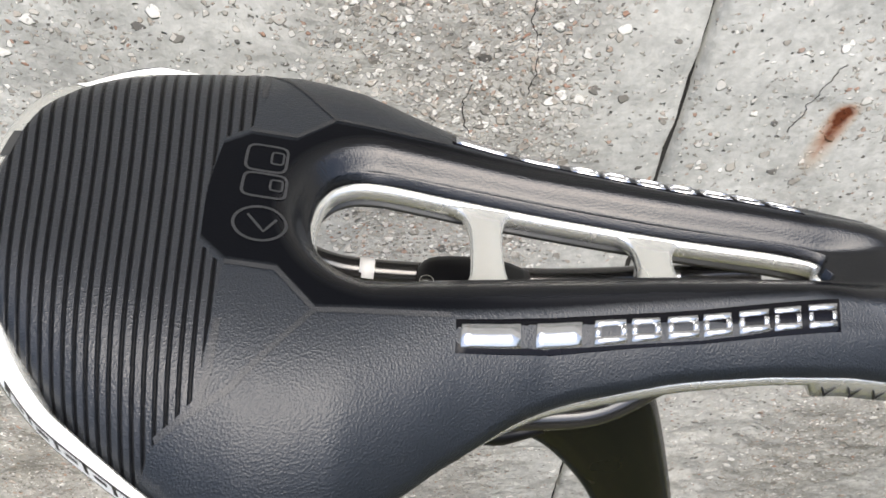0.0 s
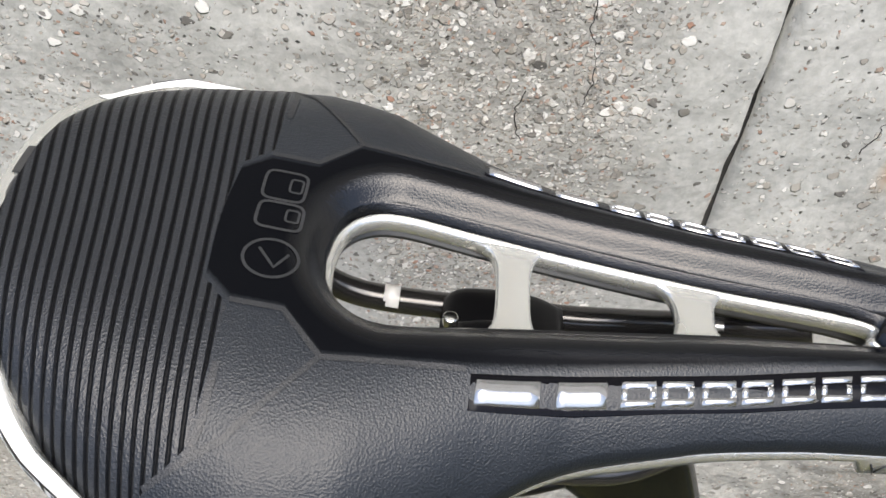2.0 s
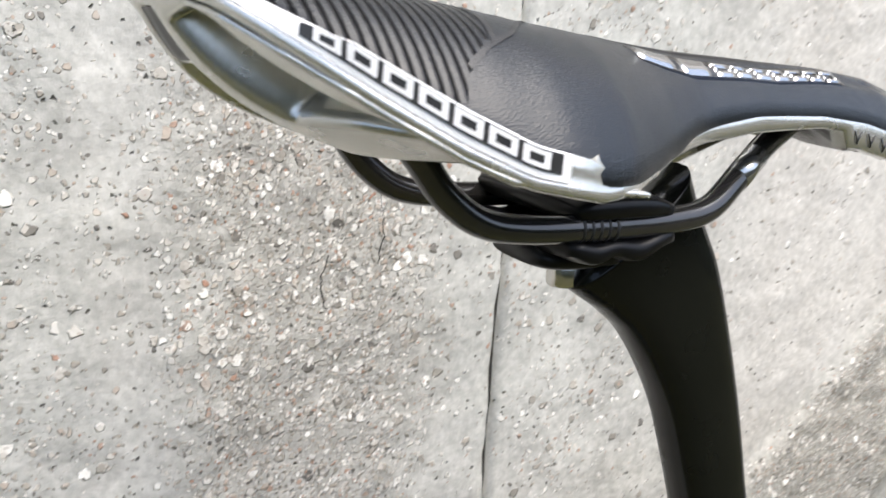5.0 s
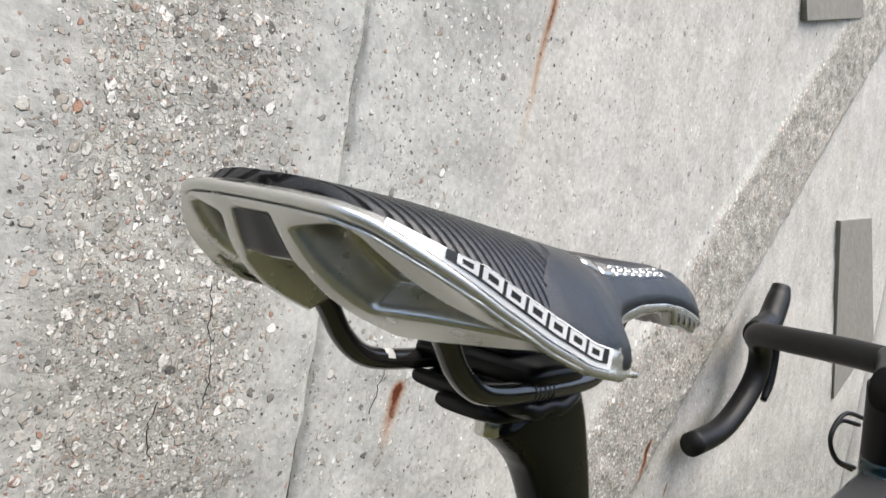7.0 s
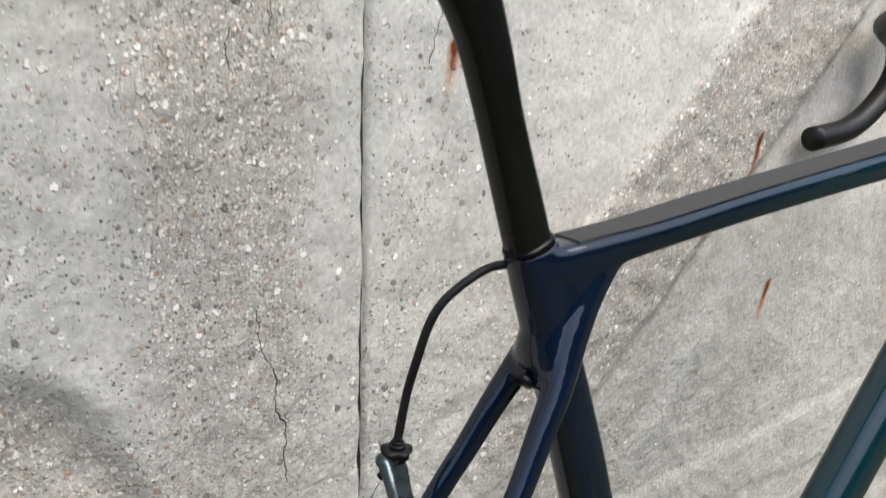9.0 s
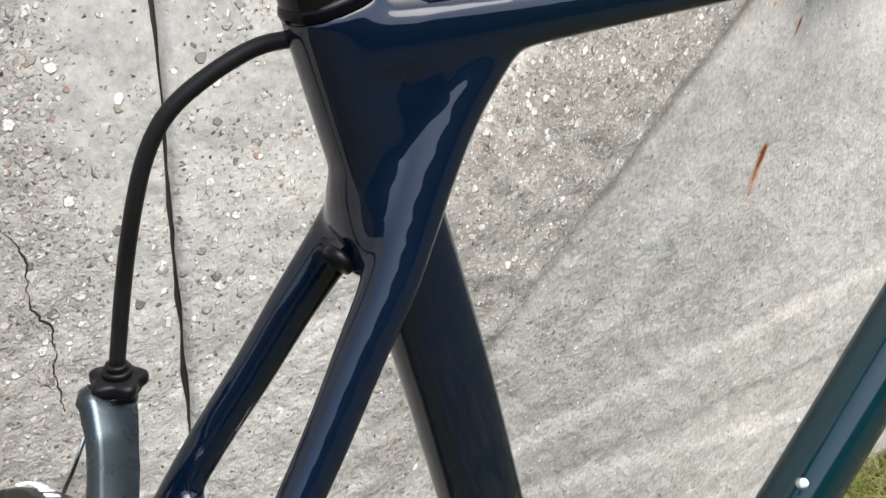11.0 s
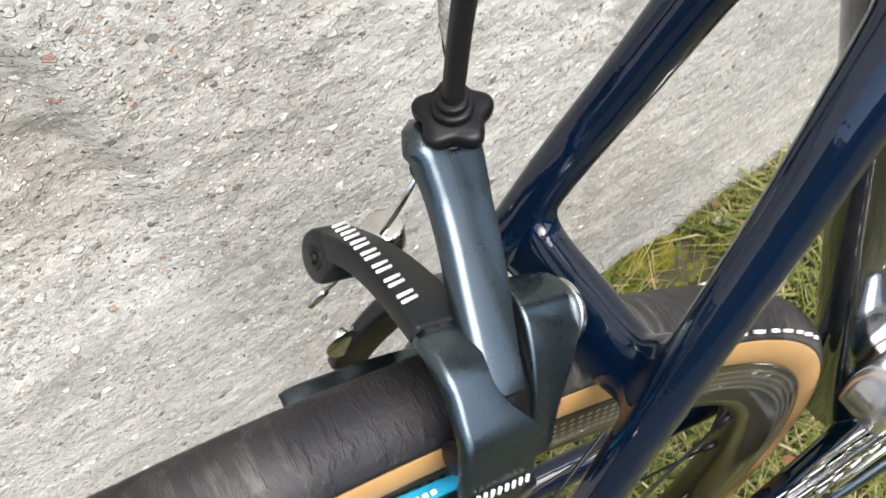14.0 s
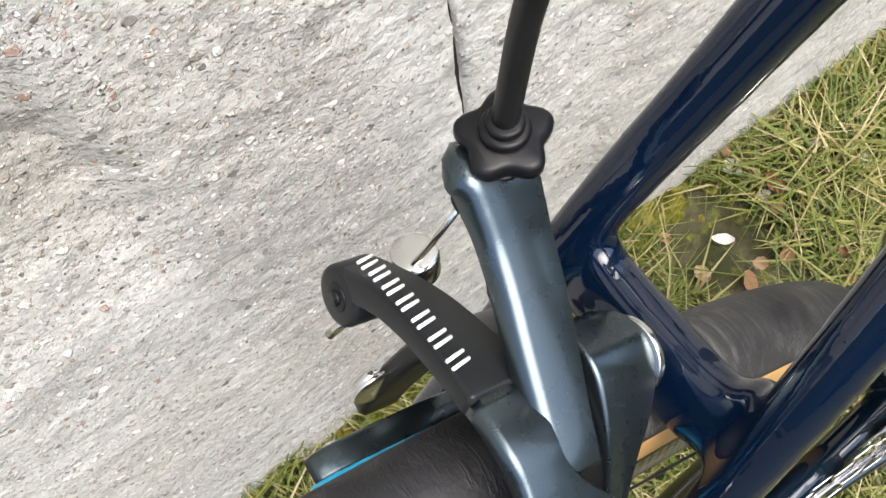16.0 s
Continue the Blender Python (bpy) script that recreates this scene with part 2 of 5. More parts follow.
WHITE = speckled("white_print", (0.72, 0.72, 0.71), (0.82, 0.82, 0.81), 200, 0.4)
BLACK_PRINT = speckled("black_print", (0.02, 0.02, 0.02), (0.035, 0.035, 0.035), 200, 0.4)
RAIL = speckled("black_rail", (0.012, 0.012, 0.013), (0.03, 0.028, 0.026), 120, 0.22, coat=0.5)
CARBON = speckled("dark_carbon", (0.003, 0.0036, 0.003), (0.008, 0.0085, 0.007), 25, 0.26, coat=0.18, spec=0.12)
BLACK = speckled("black_metal", (0.004, 0.004, 0.005), (0.008, 0.008, 0.008), 90, 0.34, spec=0.2)
STEEL = speckled("bright_steel", (0.62, 0.61, 0.58), (0.75, 0.74, 0.71), 150, 0.22, metal=1.0)


def tyre_rubber():
    n = Net(mat("tyre_tread", rough=0.55, spec=0.3))
    p = n.coord()
    worn = n.ramp(n.noise(p, 14, 6, 0.7), [(0.42, (0.0, 0.0, 0.0)), (0.62, (1.0, 1.0, 1.0))])
    scuff = n.ramp(n.noise(n.coord((1, 0.12, 1)), 240, 4, 0.7), [(0.50, (0, 0, 0)), (0.66, (1, 1, 1))])
    col = n.mix(worn, (0.010, 0.010, 0.011), (0.030, 0.029, 0.028))
    col = n.mix(n.math("MULTIPLY", n.math("MULTIPLY", scuff, worn), 0.6), col, (0.11, 0.105, 0.10))
    return n.out(col, None, n.bump(n.math("ADD", n.noise(p, 420, 4), scuff), 0.5, 0.0005))


TREAD = tyre_rubber()
TAN = speckled("tan_sidewall", (0.235, 0.135, 0.044), (0.33, 0.195, 0.072), 30, 0.6, bump=0.3, bump_scale=900, dist=0.0003)
CALIPER = speckled("grey_anodised", (0.058, 0.076, 0.084), (0.066, 0.085, 0.093), 60, 0.28, metal=0.92, coat=0.15)
CALIPER_DARK = speckled("dark_anodised", (0.007, 0.008, 0.009), (0.011, 0.012, 0.013), 60, 0.36, metal=0.0, spec=0.25)
CYAN = speckled("cyan_rubber", (0.01, 0.28, 0.48), (0.02, 0.36, 0.58), 120, 0.5)
HOUSING = speckled("cable_housing", (0.005, 0.005, 0.005), (0.012, 0.012, 0.012), 150, 0.45, spec=0.28)


def frame_paint():
    n = Net(mat("blue_frame_paint", (0.003, 0.008, 0.03), 0.45, 0.0, 0.85, 0.02, 0.05))
    c = n.node("ShaderNodeTexCoord")
    s = n.node("ShaderNodeSeparateXYZ")
    n.link(c.outputs["Object"], s.inputs[0])
    f = n.math("MULTIPLY", n.math("SUBTRACT", s.outputs[0], 0.24), 3.2)
    col = n.ramp(f, [(0.0, (0.0006, 0.0046, 0.0150)), (0.14, (0.0006, 0.0052, 0.0120)), (0.5, (0.0007, 0.0085, 0.0155)), (1.0, (0.0008, 0.018, 0.024))])
    col = n.mix(n.math("MULTIPLY", n.noise(n.coord(), 900, 2), 0.15), col, (0.002, 0.008, 0.022))
    return n.out(col, None, None)


PAINT = frame_paint()


def rim_carbon():
    n = Net(mat("rim_carbon", (0.006, 0.006, 0.005), 0.3, 0.0, 0.5, spec=0.2))
    p = n.coord()
    # near-black carbon; the brown tint paints in a reflection
    col = n.mix(n.noise(p, 30, 4), (0.005, 0.0045, 0.0035), (0.026, 0.020, 0.011))
    return n.out(col, None, None)


RIM = rim_carbon()
DOT = speckled("track_dot", (0.11, 0.105, 0.095), (0.16, 0.15, 0.135), 200, 0.4, metal=0.3)


def soil_mat():
    n = Net(mat("grassy_soil", rough=0.95, spec=0.1))
    p = n.coord()
    col = n.ramp(n.noise(p, 16, 5), [(0.32, (0.020, 0.024, 0.009)), (0.5, (0.042, 0.040, 0.019)), (0.68, (0.10, 0.085, 0.055))])
    col = n.mix(n.ramp(n.noise(p, 60, 3), [(0.55, (0, 0, 0)), (0.7, (1, 1, 1))]), col, (0.09, 0.10, 0.02))
    return n.out(col, None, n.bump(n.noise(p, 70, 4), 0.9, 0.01))


SOIL = soil_mat()


# ---- mesh helpers ----
def part(name, bm, material, parent=None, label="", smooth=True):
    me = bpy.data.meshes.new(name)
    bmesh.ops.recalc_face_normals(bm, faces=bm.faces)
    for f in bm.faces:
        f.smooth = smooth
    bm.to_mesh(me)
    bm.free()
    for m in material if isinstance(material, (list, tuple)) else [material]:
        me.materials.append(m)
    ob = new(name, me)
    if parent:
        ob.parent = parent
    if label:
        tagged(ob, label)
    return ob


def ring_loft(bm, rings, closed=False, caps=True):
    """Joins rings of equal length with quads."""
    vs = [[bm.verts.new(p) for p in r] for r in rings]
    k = len(vs[0])
    pairs = list(zip(vs, vs[1:])) + ([(vs[-1], vs[0])] if closed else [])
    for a, b in pairs:
        for i in range(k):
            bm.faces.new((a[i], a[(i + 1) % k], b[(i + 1) % k], b[i]))
    if caps and not closed:
        bm.faces.new(vs[0][::-1])
        bm.faces.new(vs[-1])
    return vs


def catmull(points, steps):
    """A smooth line of tuples (of any length) through the given ones."""
    P = [np.array(p, float) for p in points]
    P = [2 * P[0] - P[1]] + P + [2 * P[-1] - P[-2]]
    out = []
    for a, b, c, d in zip(P, P[1:], P[2:], P[3:]):
        for k in range(steps):
            t = k / steps
            out.append(0.5 * (2 * b + (c - a) * t + (2 * a - 5 * b + 4 * c - d) * t * t + (3 * b - a - 3 * c + d) * t ** 3))
    return out + [P[-2]]


def sweep(bm, points, steps=6, seg=20, side=(0, 1, 0), power=2.0, caps=True):
    """A bar through rows (x, y, z, half along the normal, half along side); power over 2 squares its section."""
    rows = catmull(points, steps) if steps > 1 else [np.array(p, float) for p in points]
    rings = []
    side = Vector(side).normalized()
    for i, r in enumerate(rows):
        a, b = rows[max(i - 1, 0)][:3], rows[min(i + 1, len(rows) - 1)][:3]
        t = Vector(b - a).normalized()
        s = (side - t * side.dot(t)).normalized()
        n = t.cross(s)
        ring = []
        for k in range(seg):
            w = 2 * math.pi * k / seg
            c, d = math.cos(w), math.sin(w)
            c, d = math.copysign(abs(c) ** (2 / power), c), math.copysign(abs(d) ** (2 / power), d)
            ring.append(Vector(r[:3]) + n * (r[3] * c) + s * (r[4] * d))
        rings.append(ring)
    ring_loft(bm, rings, caps=caps)
    return bm


def bar(rows, side, chamfer=0.001, steps=5):
    """A bar with flat faces and chamfered edges through rows (x, y, z, half along the normal, half along side)."""
    bm = bmesh.new()
    pts = catmull(rows, steps)
    side = Vector(side).normalized()
    rings = []
    for i, r in enumerate(pts):
        t = Vector(pts[min(i + 1, len(pts) - 1)][:3] - pts[max(i - 1, 0)][:3]).normalized()
        s = (side - t * side.dot(t)).normalized()
        n = t.cross(s)
        a, b = r[3], r[4]
        c = min(chamfer, a * 0.5, b * 0.5)
        rings.append([Vector(r[:3]) + n * u + s * v for u, v in ((a, b - c), (a - c, b), (c - a, b), (-a, b - c), (-a, c - b), (c - a, -b), (a - c, -b), (a, c - b))])
    ring_loft(bm, rings)
    for e in bm.edges:
        if len(e.link_faces) == 2 and e.calc_face_angle(0) > radians(24):
            e.smooth = False
    return bm


def rod(points, r, steps=8, seg=14):
    return sweep(bmesh.new(), [(*p, r, r) for p in points], steps, seg)


def box(bm, lo, hi, bevel=0.0, m=None):
    v = bmesh.ops.create_cube(bm, size=1)["verts"]
    c = [(a + b) / 2 for a, b in zip(lo, hi)]
    d = [b - a for a, b in zip(lo, hi)]
    for x in v:
        x.co = Vector(c[i] + x.co[i] * d[i] for i in range(3))
        if m:
            x.co = m @ x.co
    if bevel:
        e = {e for x in v for e in x.link_edges}
        bmesh.ops.bevel(bm, geom=list(e), offset=bevel, segments=2, affect="EDGES", profile=0.6)
    return bm


def disc(bm, centre, axis, r, h, seg=24, bevel=0.0, sides=None):
    """A cylinder along axis, standing on centre."""
    m = Matrix.Translation(centre) @ Vector(axis).to_track_quat("Z", "Y").to_matrix().to_4x4() @ Matrix.Translation((0, 0, h / 2))
    v = bmesh.ops.create_cone(bm, cap_ends=True, segments=sides or seg, radius1=r, radius2=r, depth=h, matrix=m)["verts"]
    if bevel:
        e = {e for x in v for e in x.link_edges if len(e.link_faces) == 2 and any(len(f.verts) > 4 for f in e.link_faces)}
        bmesh.ops.bevel(bm, geom=list(e), offset=bevel, segments=2, affect="EDGES", profile=0.5)
    return bm


def revolve(profile, seg=128, centre=(0, 0, 0.336), closed=True):
    """Turns (radius, y) rows round the wheel's axle."""
    bm = bmesh.new()
    rings = [[(centre[0] + r * math.cos(2 * math.pi * i / seg), centre[1] + y, centre[2] + r * math.sin(2 * math.pi * i / seg)) for r, y in profile] for i in range(seg)]
    vs = [[bm.verts.new(p) for p in ring] for ring in rings]
    k = len(profile)
    for i in range(seg):
        a, b = vs[i], vs[(i + 1) % seg]
        for j in range(k if closed else k - 1):
            bm.faces.new((a[j], a[(j + 1) % k], b[(j + 1) % k], b[j]))
    return bm


def thing(name, label, category):
    ob = new(name)
    ob.matrix_world = BIKE
    return tagged(ob, label, category)

# ---- the wall ----
def field(x, z, scale, seed=0.0):
    return noise.noise((x * scale + seed, seed * 1.7, z * scale))


def wall_relief(x, z):
    """How far the worn face stands out towards the bicycle."""
    h = 0.0020 * field(x, z, 7, 3) + 0.0012 * field(x, z, 22, 5) + 0.0010 * field(x, z, 60, 9)
    # a hollow weathered strip beside the smooth band
    h += 0.004 * math.exp(-((x - 0.125) / 0.018) ** 2) * (1 if z > 0.6 else max(0, 1 - (0.6 - z) * 8))
    # a hollow in the lower part, with a soft rim
    if x < 0.2 and z < 0.80:
        q = (max(x, 0) / 0.128) ** 2 + (max(z - 0.53, 0) / 0.175) ** 2 + 0.25 * field(x, z, 14, 5)
        h -= min(max((z - 0.39) * 9, 0), 1) * (0.011 + 0.003 * field(x, z, 35, 3)) / (1 + math.exp(min(max((q - 0.95) / 0.06, -40), 40)))
    # the edge of a shuttering board
    h += 0.0035 / (1 + math.exp(min(max(-(x - 0.434 - 0.06 * (z - 0.6)) / 0.0015, -40), 40))) * min(max((0.90 - z) * 10, 0), 1)
    # diagonal wedge of rough concrete left by the shuttering
    if x > 0.38:
        f = min(max((x - 0.40) * 8, 0), 1)
        up = z - (0.7670 + (x - 0.6130) * 0.85) + 0.006 * field(x, z, 12, 8)
        lo = z - (0.7950 + (x - 0.8790) * 0.875) + 0.006 * field(x, z, 12, 6)
        on = 1 / (1 + math.exp(min(max(up / 0.004, -40), 40))) / (1 + math.exp(min(max(-lo / 0.003, -40), 40)))
        h += 0.0045 * f * on + 0.0026 * on * field(x, z, 55, 4)
        # board marks low down
        for z1, k, amp in ((0.372, -0.02, 0.0034), (0.312, -0.11, -0.0026), (0.285, -0.25, 0.0034)):
            g = z - z1 - (x - 0.72) * k + 0.003 * field(x, z, 9, 2)
            h += amp * f / (1 + math.exp(min(max(g / 0.003, -40), 40)))
    # the lips of the joint crumble
    h -= 0.004 * math.exp(-abs(x - JOINT_X) / 0.004) * (0.6 + field(x, z, 40, 2))
    return h


def wall_slab(name, x0, x1, z0, z1, step):
    bm = bmesh.new()
    nx, nz = max(2, int((x1 - x0) / step)), max(2, int((z1 - z0) / step))
    grid = []
    for j in range(nz + 1):
        z = z0 + (z1 - z0) * j / nz
        row = []
        for i in range(nx + 1):
            x = x0 + (x1 - x0) * i / nx
            wob = 0.0016 * field(x, z, 30, 7 if i else 11) + 0.0007 * field(x, z, 140, 5 if i else 8) if i in (0, nx) and (abs(x - JOINT_X) < 0.01) else 0
            row.append(bm.verts.new((x + wob, WALL_Y - wall_relief(x, z), z)))
        grid.append(row)
    for a, b in zip(grid, grid[1:]):
        for i in range(nx):
            bm.faces.new((a[i], a[i + 1], b[i + 1], b[i]))
    back = [bm.verts.new((x, WALL_Y + 0.25, z)) for x, z in ((x0, z0), (x1, z0), (x1, z1), (x0, z1))]
    bm.faces.new(back)
    left, right = [r[0] for r in grid], [r[-1] for r in grid]
    bm.faces.new([*left, back[3], back[0]])
    bm.faces.new([*right[::-1], back[1], back[2]])
    bm.faces.new([*grid[0][::-1], back[0], back[1]])
    bm.faces.new([*grid[-1], back[2], back[3]])
    ob = part(name, bm, CONCRETE)
    return tagged(ob, "weathered grey concrete retaining wall with exposed stones", "wall", kind="structure")


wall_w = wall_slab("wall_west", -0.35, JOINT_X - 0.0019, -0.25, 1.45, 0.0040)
wall_e = wall_slab("wall_east", JOINT_X + 0.0019, 1.9, -0.25, 1.45, 0.0055)
GAP = mat("crack_shadow", (0.03, 0.028, 0.025), 1.0)


def crack(owner, points, w):
    """A dark strip that follows the face, standing for the shade in a narrow crack."""
    rows = []
    for k, (x, z) in enumerate(catmull(points, 24)):
        x += 0.0026 * field(x, z, 130, 3) + 0.0012 * field(x, z, 400, 5)
        rows.append((x, WALL_Y - wall_relief(x, z) + 0.0002, z, w * (0.5 + abs(field(x, z, 60, 1)) * 1.6), 0.0006))
    part("crack", sweep(bmesh.new(), rows, 1, 8), GAP, owner)


crack(wall_w, [(0.2040, 0.700), (0.2084, 0.6665), (0.2185, 0.6477), (0.2187, 0.6198), (0.2272, 0.5970), (0.2244, 0.5728), (0.2258, 0.5528)], 0.00045)
crack(wall_w, [(0.2150, 0.950), (0.2188, 0.922), (0.2205, 0.905), (0.2190, 0.885)], 0.00022)
crack(wall_w, [(0.1925, 0.892), (0.1905, 0.880), (0.1935, 0.862)], 0.00022)
crack(wall_e, [(0.3640, 0.905), (0.3580, 0.885), (0.3530, 0.862)], 0.00020)
# dark strip inside the joint that stands for the deep gap's shade
part("joint_shade", box(bmesh.new(), (JOINT_X - 0.006, WALL_Y + 0.0055, -0.24), (JOINT_X + 0.006, WALL_Y + 0.05, 1.44)), GAP, wall_w)
INSET = speckled("shaded_recess", (0.20, 0.19, 0.165), (0.30, 0.285, 0.25), 30, 0.9, bump=0.5, bump_scale=90, dist=0.003)


def shaded_inset(owner, corners):
    """A plate a little proud of the face, its dark colour standing for a recess's shade."""
    bm = bmesh.new()
    f = [bm.verts.new((x, WALL_Y - 0.007, z)) for x, z in corners]
    b = [bm.verts.new((x, WALL_Y + 0.02, z)) for x, z in corners]
    bm.faces.new(f)
    bm.faces.new(b[::-1])
    for i in range(4):
        bm.faces.new((f[i], f[(i + 1) % 4], b[(i + 1) % 4], b[i]))
    ob = part("recess_plate", bm, INSET, owner, "plate coloured dark as a shaded recess in the wall")
    for p in ob.data.polygons:
        p.use_smooth = False


shaded_inset(wall_e, ((1.03, 1.245), (0.92, 1.36), (1.13, 1.425), (1.275, 1.300)))
shaded_inset(wall_e, ((1.404, 1.017), (1.614, 1.029), (1.885, 0.79), (1.640, 0.70)))
wall_slab("wall_far_west", -3.0, -0.3502, -0.25, 1.45, 0.1)
wall_slab("wall_far_east", 1.9002, 5.0, -0.25, 1.45, 0.1)
wall_slab("wall_top", -3.0, 5.0, 1.4502, 1.7, 0.15)


# ---- ground ----
def ground_z(x, y):
    return -0.012 - 0.02 * x + 0.012 * field(x, y, 6, 1) + 0.006 * field(x, y, 20, 4)


def ground():
    bm = bmesh.new()
    xs = [-60, -12, -4, -2] + [-1 + 0.03 * i for i in range(110)] + [3, 5, 12, 60]
    ys = [-60, -12, -4, -2] + [-1.2 + 0.04 * i for i in range(36)] + [0.26, 0.3, 60]
    v = [[bm.verts.new((x, y, ground_z(x, y) if abs(x) < 3 and -1.3 < y < 0.3 else -0.02)) for x in xs] for y in ys]
    for a, b in zip(v, v[1:]):
        for i in range(len(xs) - 1):
            bm.faces.new((a[i], a[i + 1], b[i + 1], b[i]))
    return tagged(part("ground", bm, SOIL), "patchy lawn with moss and dry leaves", "ground", kind="structure")


ground()

# ---- the bicycle ----
bicycle = thing("bicycle", "dark blue road bicycle leaning against the concrete wall", "bicycle")


def frame_mesh():
    bm = bmesh.new()
    # seat tube, flat-sided and deeper below the top tube
    sweep(bm, [(0.2095, 0, 0.8095, 0.0146, 0.0126), (0.2136, 0, 0.7990, 0.0147, 0.0127), (0.2283, 0, 0.760, 0.0150, 0.0128), (0.2518, 0, 0.700, 0.0160, 0.0130), (0.2670, 0, 0.660, 0.0163, 0.0132), (0.3150, 0, 0.525, 0.0170, 0.0138), (0.3525, 0, 0.425, 0.0195, 0.0160), (0.40, 0, 0.28, 0.024, 0.026)], 4, 28, power=2.7)
    # top tube, flat on top
    sweep(bm, [(0.214, 0, 0.7985, 0.0105, 0.0135), (0.245, 0, 0.8015, 0.0102, 0.0150), (0.30, 0, 0.8085, 0.0088, 0.0155), (0.40, 0, 0.8220, 0.0093, 0.0165), (0.55, 0, 0.8395, 0.0108, 0.018), (0.69, 0, 0.856, 0.013, 0.020)], 5, 32, power=5.0)
    # web under the top tube's root
    sweep(bm, [(0.2300, 0, 0.742, 0.0100, 0.0115), (0.2330, 0, 0.762, 0.0140, 0.0135), (0.2375, 0, 0.780, 0.0185, 0.0145), (0.2430, 0, 0.797, 0.0240, 0.0145)], 4, 20)
    # fillet behind the seat tube, where the stays leave it
    sweep(bm, [(0.2230, 0, 0.784, 0.0100, 0.0118), (0.2236, 0, 0.764, 0.0110, 0.0136), (0.2234, 0.0005, 0.749, 0.0104, 0.0172), (0.2232, 0.001, 0.738, 0.0086, 0.0196)], 4, 22)
    # down tube and head tube
    sweep(bm, [(0.420, 0, 0.285, 0.026, 0.028), (0.468, 0, 0.420, 0.024, 0.020), (0.571, 0, 0.555, 0.024, 0.019), (0.718, 0, 0.732, 0.026, 0.021)], 6, 28, power=2.5)
    sweep(bm, [(0.755, 0, 0.69, 0.028, 0.026), (0.70, 0, 0.885, 0.024, 0.022)], 4, 24)
    # bottom bracket
    disc(bm, (0.415, -0.036, 0.285), (0, 1, 0), 0.030, 0.072, 28, 0.003)
    for s in (-1, 1):
        sweep(bm, [(0.2725, s * 0.0040, 0.8035, 0.0080, 0.0080), (0.2590, s * 0.0062, 0.7935, 0.0100, 0.0085), (0.2466, s * 0.0080, 0.7775, 0.0104, 0.0088), (0.2368, s * 0.0103, 0.7602, 0.0106, 0.0090), (0.2295, 0.0005 + s * 0.0138, 0.7440, 0.0098, 0.0086), (0.2212, 0.001 + s * 0.0180, 0.7272, 0.0088, 0.0080), (0.2100, 0.001 + s * 0.0212, 0.7090, 0.0080, 0.0072), (0.1970, 0.001 + s * 0.0246, 0.6860, 0.0075, 0.0066),
                   (0.1800, 0.001 + s * 0.0285, 0.6585, 0.0071, 0.0063), (0.1632, 0.001 + s * 0.0322, 0.6275, 0.0069, 0.0061), (0.1485, 0.001 + s * 0.0355, 0.5980, 0.0071, 0.0061), (0.075, s * 0.050, 0.458, 0.0074, 0.0068), (0.0, s * 0.066, 0.338, 0.008, 0.006)], 6, 24, power=2.5)
        sweep(bm, [(0.0, s * 0.066, 0.332, 0.010, 0.006), (0.15, s * 0.050, 0.315, 0.012, 0.009), (0.30, s * 0.036, 0.298, 0.014, 0.010), (0.41, s * 0.026, 0.290, 0.018, 0.012)], 6, 18)
    # floor of the crotch between the stays
    sweep(bm, [(0.2230, -0.014, 0.7360, 0.0065, 0.010), (0.2235, 0.001, 0.7350, 0.0065, 0.010), (0.2230, 0.016, 0.7360, 0.0065, 0.010)], 4, 18, side=(0.47, 0, 0.88))
    # brake bridge, a flat bar between the stays
    sweep(bm, [(0.1700, 0.0315, 0.6385, 0.0064, 0.0110), (0.1700, 0.0210, 0.6350, 0.0062, 0.0100), (0.1700, 0.001, 0.6345, 0.0068, 0.0105), (0.1712, -0.0190, 0.6365, 0.0062, 0.0100), (0.1745, -0.0280, 0.6440, 0.0064, 0.0115)], 5, 22, side=(0.47, 0, 0.88), power=3.6)
    ob = part("frame", bm, PAINT, bicycle, "deep blue carbon frame fading to teal")
    r = ob.modifiers.new("blend", "REMESH")
    r.mode, r.voxel_size, r.use_smooth_shade = "VOXEL", 0.0013, True
    s = ob.modifiers.new("fillet", "SMOOTH")
    s.factor, s.iterations = 0.5, 24
    return ob


frame_body = frame_mesh()

# seatpost
bm = bmesh.new()
rows = []
for xr, zr, xf, zf, w in ((0.1060, 0.9690, 0.1570, 0.9740, 0.0130), (0.1130, 0.9640, 0.1595, 0.9690, 0.0130), (0.1220, 0.9585, 0.1635, 0.9610, 0.0130), (0.1310, 0.9510, 0.1685, 0.9520, 0.0130), (0.1415, 0.9390, 0.1738, 0.9380, 0.0130), (0.1520, 0.9220, 0.1800, 0.9220, 0.0128), (0.1600, 0.9040, 0.1862, 0.9050, 0.0126), (0.1725, 0.872, 0.1968, 0.873, 0.0125), (0.1940, 0.812, 0.2210, 0.812, 0.0125), (0.2020, 0.790, 0.2270, 0.790, 0.0105)):
    rows.append(((xr + xf) / 2, 0, (zr + zf) / 2, math.hypot(xf - xr, zf - zr) / 2 * 0.94, w * 0.84))
rings = []
for x, y, z, a, b in catmull(rows, 5):
    rings.append((x, y, z, a, b))
sweep(bm, rings, 1, 28, power=2.8)
seatpost = part("seatpost", bm, CARBON, bicycle, "dark carbon seatpost curved back at its head")
bm = bmesh.new()
sweep(bm, [(0.2096, 0, 0.8082, 0.0140, 0.0121), (0.2088, 0, 0.8103, 0.0144, 0.0125), (0.2080, 0, 0.8122, 0.0138, 0.0119)], 2, 32, power=2.5)
part("seat_collar", bm, GLOSS_BLACK, bicycle, "thin glossy seat collar")

